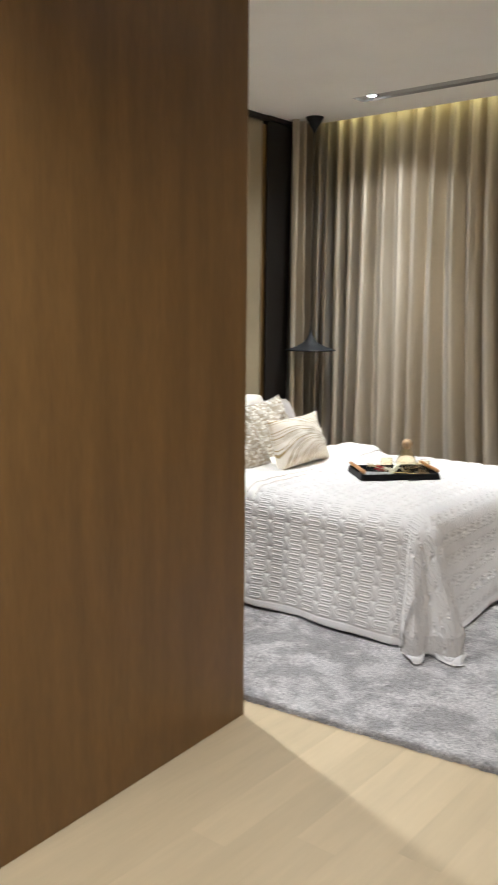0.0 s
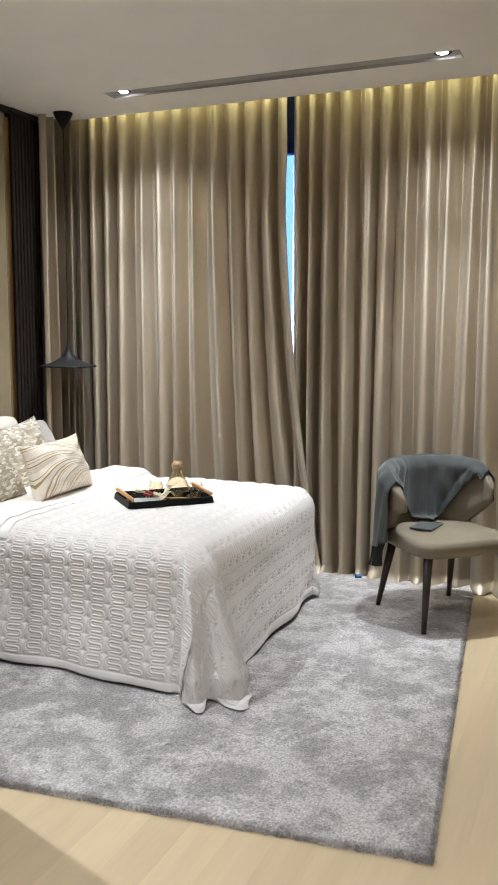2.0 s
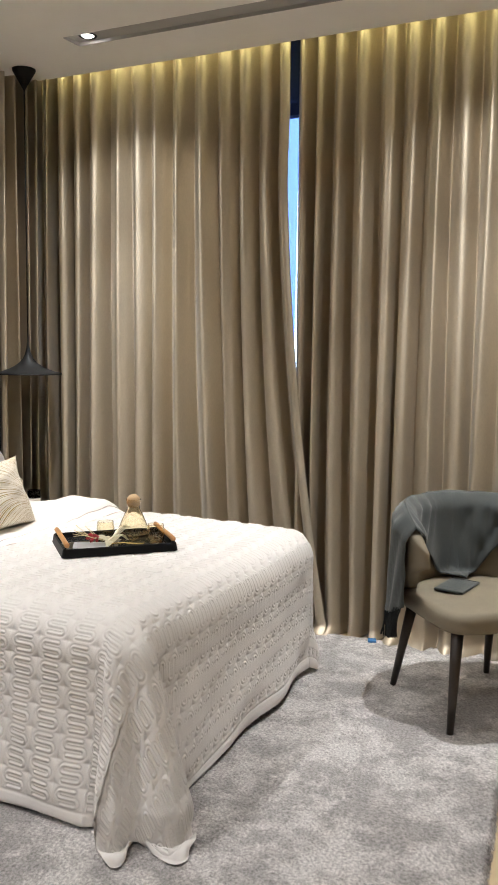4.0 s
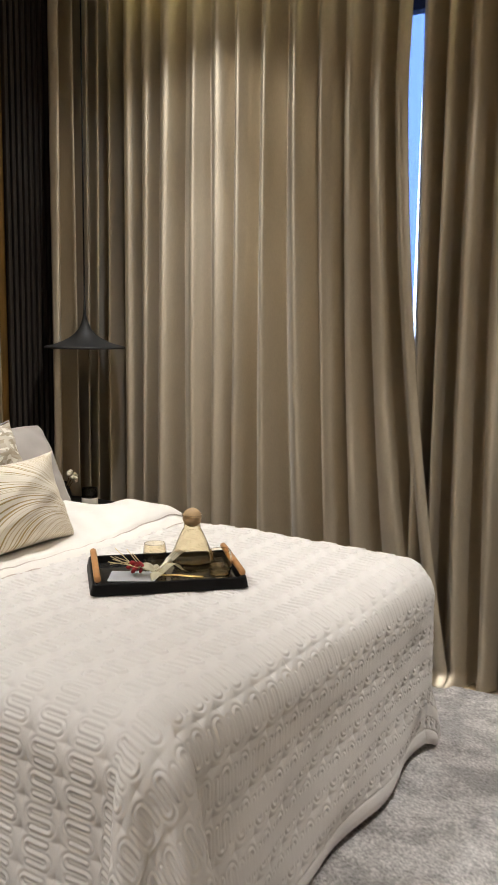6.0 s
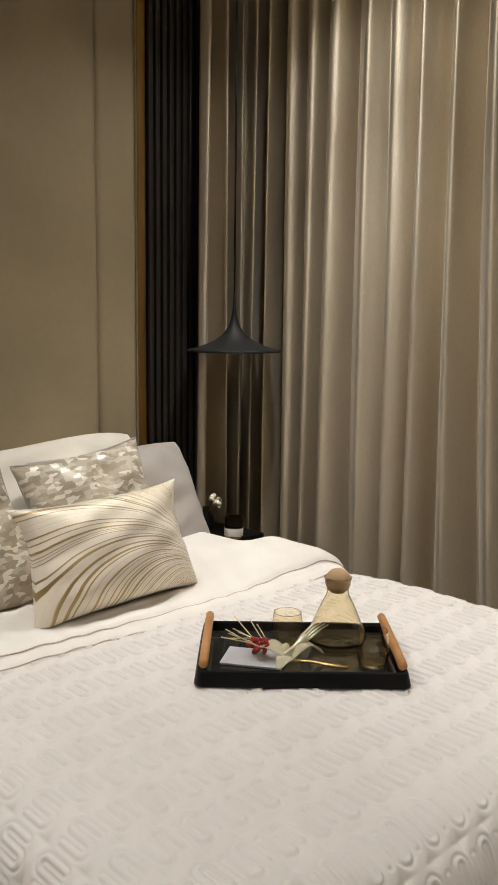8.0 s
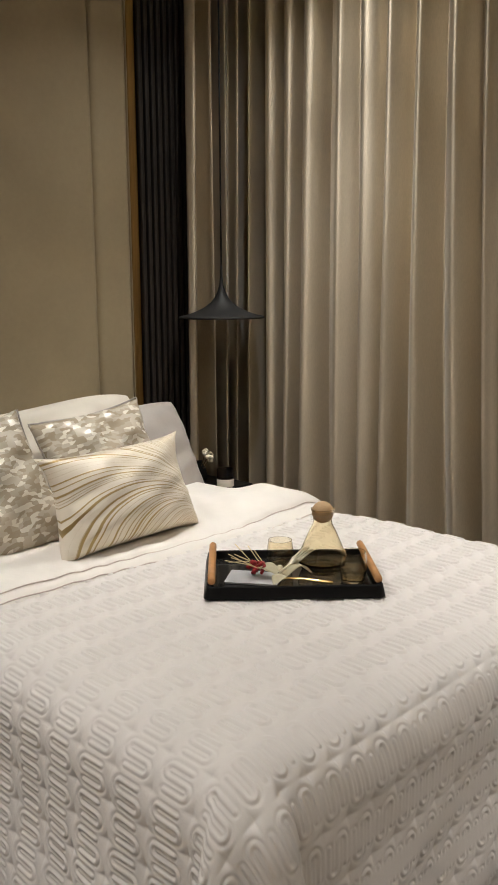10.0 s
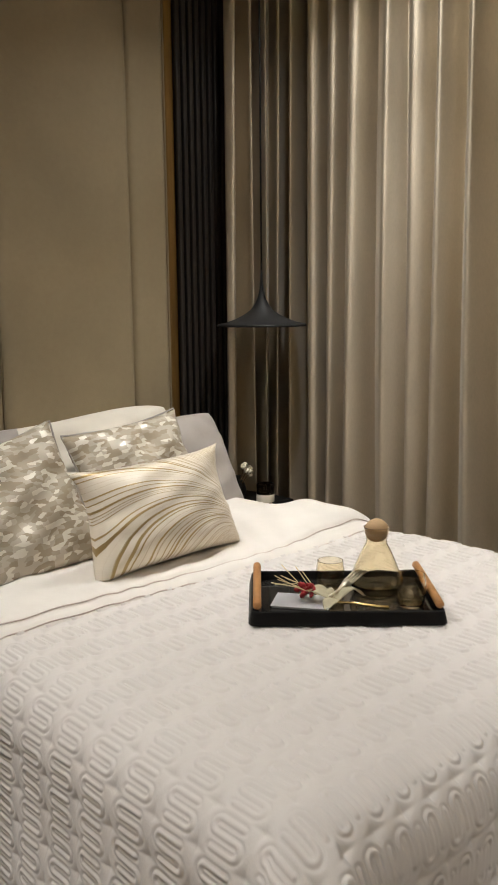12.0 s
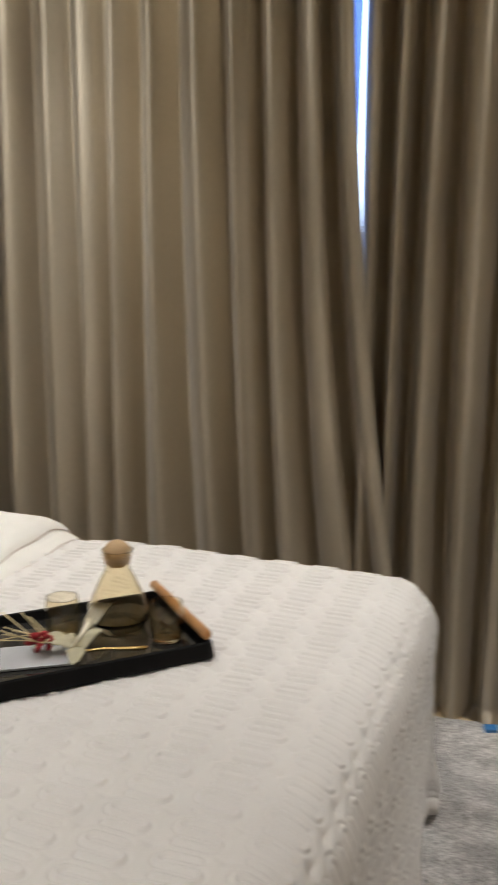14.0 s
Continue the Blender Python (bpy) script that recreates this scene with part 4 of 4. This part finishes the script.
part("flower", bm_mesh("flower", bm, PETAL, True), bow, "dried red flower head")
STRAW = mat("dry_straw", (0.62, 0.50, 0.28), 0.8, vary=0.2, scale=40)
for k in range(9):
    a = radians(118 + 9 * k + rng.uniform(-6, 6))
    ln = rng.uniform(0.075, 0.115)
    part("straw", tube("straw", [(-0.03, 0.015, 0.012), (-0.035 + 0.5 * ln * math.cos(a), 0.02 + 0.5 * ln * math.sin(a), 0.025 + rng.uniform(0, 0.01)), (-0.035 + ln * math.cos(a), 0.02 + ln * math.sin(a), 0.03 + rng.uniform(-0.01, 0.03))], 0.0012, STRAW, 6), bow, "dry straw stem")

# ---------------------------------------------------------------- armchair with a throw
CHAIR = pose(2.675, 3.315, 0, 0, 0, 45)
# own axes: -y is the front, x runs along the seat's front edge
chair = thing("armchair", "olive taupe upholstered tub chair on dark tapered wooden legs", "chair", at=CHAIR)


def seat_mesh():
    g = []
    n = 72
    prof = [(0.0, 0.385), (0.85, 0.385), (0.97, 0.392), (1.0, 0.41), (1.0, 0.438), (0.975, 0.458), (0.9, 0.466), (0.0, 0.474)]
    for s, z in prof:
        row = []
        for k in range(n):
            a = 2 * math.pi * k / n
            c, d = math.cos(a), math.sin(a)
            e = 5.5
            r = (abs(c / 0.268) ** e + abs(d / 0.266) ** e) ** (-1 / e)
            row.append((c * r * s * (1 - 0.06 * d), d * r * s - 0.012, z))
        g.append(row)
    return sheet_mesh("seat", g, FABRIC, wrap=True)


part("seat", seat_mesh(), chair)


def back_radius(a):
    return 0.262


def back_top(a):
    q = abs(a) / radians(112)
    return 0.792 - 0.03 * q**2 - 0.11 * soft((q - 0.55) / 0.5)


def back_mesh():
    """A bent shell round the seat; angle 0 is straight back."""
    rows = []
    prof = [(-1, 0), (-1, 0.25), (-1, 0.5), (-1, 0.75), (-0.95, 0.93), (-0.6, 0.985), (0, 1.0), (0.6, 0.985), (0.95, 0.93), (1, 0.75), (1, 0.5), (1, 0.25), (1, 0)]
    for k in range(61):
        a = radians(-106 + 204 * k / 60)
        end = min(soft((math.degrees(a) + 106) / 16), soft((98 - math.degrees(a)) / 16)) ** 0.5
        zt, zb = back_top(a), 0.42 + 0.15 * soft((abs(math.degrees(a)) - 45) / 52)
        mid = (zt + zb) / 2
        row = []
        for s, h in prof:
            z = mid + (zb + (zt - zb) * h - mid) * (0.62 + 0.38 * end)
            t = 0.026 * (0.25 + 0.75 * end) * s
            slope = 0.10 * (z - 0.42)
            r = back_radius(a) + slope + t
            row.append((r * math.sin(a) * 0.98, r * math.cos(a) * 0.95 - 0.0, z))
        rows.append(row)
    rows = [[tuple(np.mean(rows[0], axis=0))] * len(prof)] + rows + [[tuple(np.mean(rows[-1], axis=0))] * len(prof)]
    return sheet_mesh("backrest", rows, FABRIC, wrap=True)


part("backrest", back_mesh(), chair)
for fx, fy, tx, ty in ((-0.247, -0.233, -0.215, -0.205), (0.247, -0.233, 0.215, -0.205), (-0.225, 0.240, -0.185, 0.165), (0.225, 0.240, 0.185, 0.165)):
    part("leg", tube("leg", [(fx, fy, 0.018), (fx + (tx - fx) * 0.5, fy + (ty - fy) * 0.5, 0.21), (tx, ty, 0.395)], [0.0125, 0.018, 0.023], DARKWOOD, 14), chair)

throw = thing("throw_blanket", "slate grey wool throw with fringe draped over the chair back", "blanket", at=CHAIR)


def throw_mesh():
    rows = []
    a0, a1, n = -92, 86, 70
    for k in range(n + 1):
        deg = a0 + (a1 - a0) * k / n
        a = radians(deg)
        q = k / n
        zt = back_top(a) + 0.012
        inner = 0.04 + 0.40 * max(0.0, 1 - abs(q - 0.56) / 0.40)
        outer_len = 0.16 + 0.27 * math.exp(-(((q - 0.17) / 0.20) ** 2))
        row = []
        for j in range(34):
            w = j / 33
            fold = 0.011 * math.sin(q * 27 + 7 * (w - 0.5) * (1 if q < 0.56 else -1)) ** 3 + 0.008 * math.sin(q * 51 + w * 9)
            if w < 0.5:
                drop = outer_len * (1 - w / 0.5)
                s, out = 1, 0.026 + 0.012 + abs(fold) + 0.11 * drop
            else:
                drop = inner * (w - 0.5) / 0.5
                s, out = -1, 0.026 + 0.010 + abs(fold) + 0.05 * max(0, drop - 0.1)
            near_top = soft(drop / 0.04)
            z = zt + 0.012 * (1 - near_top) + 0.15 * fold * (1 - near_top) - drop
            low = 0.486 + 0.4 * abs(fold)
            if s < 0 and z < low:
                out, z = out + (low - z) * 0.9, low
            r = back_radius(a) + 0.10 * (max(z, 0.42) - 0.42) + s * out * near_top
            row.append((r * math.sin(a) * 0.98, r * math.cos(a) * 0.95, z))
        rows.append(row)
    return sheet_mesh("cloth", rows, WOOL)


cloth = part("cloth", throw_mesh(), throw)
sol = cloth.modifiers.new("thickness", "SOLIDIFY")
sol.thickness, sol.offset = 0.005, 1
rng = random.Random(2)
tassel_mesh = None
for k in range(34):
    q = 0.03 + 0.44 * k / 33
    a = radians(-92 + 178 * q)
    ln = 0.16 + 0.27 * math.exp(-(((q - 0.17) / 0.20) ** 2))
    z = back_top(a) + 0.012 - ln
    r = back_radius(a) + 0.10 * (max(z, 0.42) - 0.42) + 0.045 + 0.11 * ln
    if tassel_mesh is None:
        bm = bmesh.new()
        for j in range(6):
            b = j * 1.05
            m = Matrix.Translation((0.006 * math.cos(b), 0.006 * math.sin(b), -0.05)) @ Euler((0.16 * math.cos(2 * b), 0.16 * math.sin(b), 0)).to_matrix().to_4x4()
            bmesh.ops.create_cone(bm, segments=5, radius1=0.0018, radius2=0.0016, depth=0.11, matrix=m)
        tassel_mesh = bm_mesh("tassel", bm, FRINGE, True)
    part("tassel", tassel_mesh, throw, at=pose(r * math.sin(a) * 0.98, r * math.cos(a) * 0.95, z + 0.005, rng.uniform(-8, 8), rng.uniform(-8, 8), rng.uniform(0, 360)))

pouch = thing("pouch", "flat dark grey pouch lying on the chair seat", "pouch", at=pose(2.598, 3.300, 0.474, 0, 0, -8))
part("cover", box("cover", -0.058, 0.058, -0.095, 0.095, 0.0, 0.010, WOOL, 0.004, 3, True), pouch)
part("zip", box("zip", -0.055, 0.055, 0.080, 0.084, 0.0098, 0.0115, MATTBLACK, 0.0005), pouch, "black zip line")

# ---------------------------------------------------------------- stool with a lamp by the curtain
stool = thing("side_table", "small wooden side table on a white ceramic foot", "side table", at=pose(3.045, 3.58, 0))
part("foot", lathe("foot", [(0.0005, 0), (0.085, 0), (0.09, 0.012), (0.06, 0.03), (0.055, 0.16), (0.075, 0.20), (0.0005, 0.20)], mat("white_ceramic", (0.62, 0.59, 0.55), 0.35), 36), stool, "white ceramic foot")
part("drum", lathe("drum", [(0.0005, 0.20), (0.11, 0.20), (0.115, 0.205), (0.115, 0.41), (0.11, 0.416), (0.0005, 0.416)], WALNUT, 44), stool, "walnut drum")
shade_lamp = thing("table_lamp", "beige fabric table lamp standing on the side table", "table lamp", at=pose(3.045, 3.58, 0.416))
part("base", lathe("base", [(0.0005, 0), (0.06, 0), (0.06, 0.012), (0.02, 0.03), (0.018, 0.16), (0.0005, 0.16)], BRASS, 32), shade_lamp, "brass base")
part("shade", lathe("shade", [(0.10, 0.14), (0.085, 0.50), (0.083, 0.50), (0.098, 0.14)], CREAM, 40), shade_lamp, "beige fabric shade")

# ---------------------------------------------------------------- floor planks
rng = random.Random(11)
plank_meshes = {}
W = 0.13
x = 1.445
while x < X1 - 0.02:
    x1 = min(x + W, X1)
    y = Y0 - rng.uniform(0.0, 1.2)
    while y < 3.75:
        ln = rng.choice((1.9, 2.3, 2.7))
        ya, yb = max(y, Y0), min(y + ln, Y1)
        if yb - ya > 0.05:
            key = (round(x1 - x, 3), round(yb - ya, 3))
            if key not in plank_meshes:
                plank_meshes[key] = box("plank", 0.0001, key[0] - 0.0001, 0.0001, key[1] - 0.0001, -0.012, 0.0, OAK, 0)
            part("plank", plank_meshes[key], floor, at=pose(x, ya, 0))
        y += ln
    x = x1
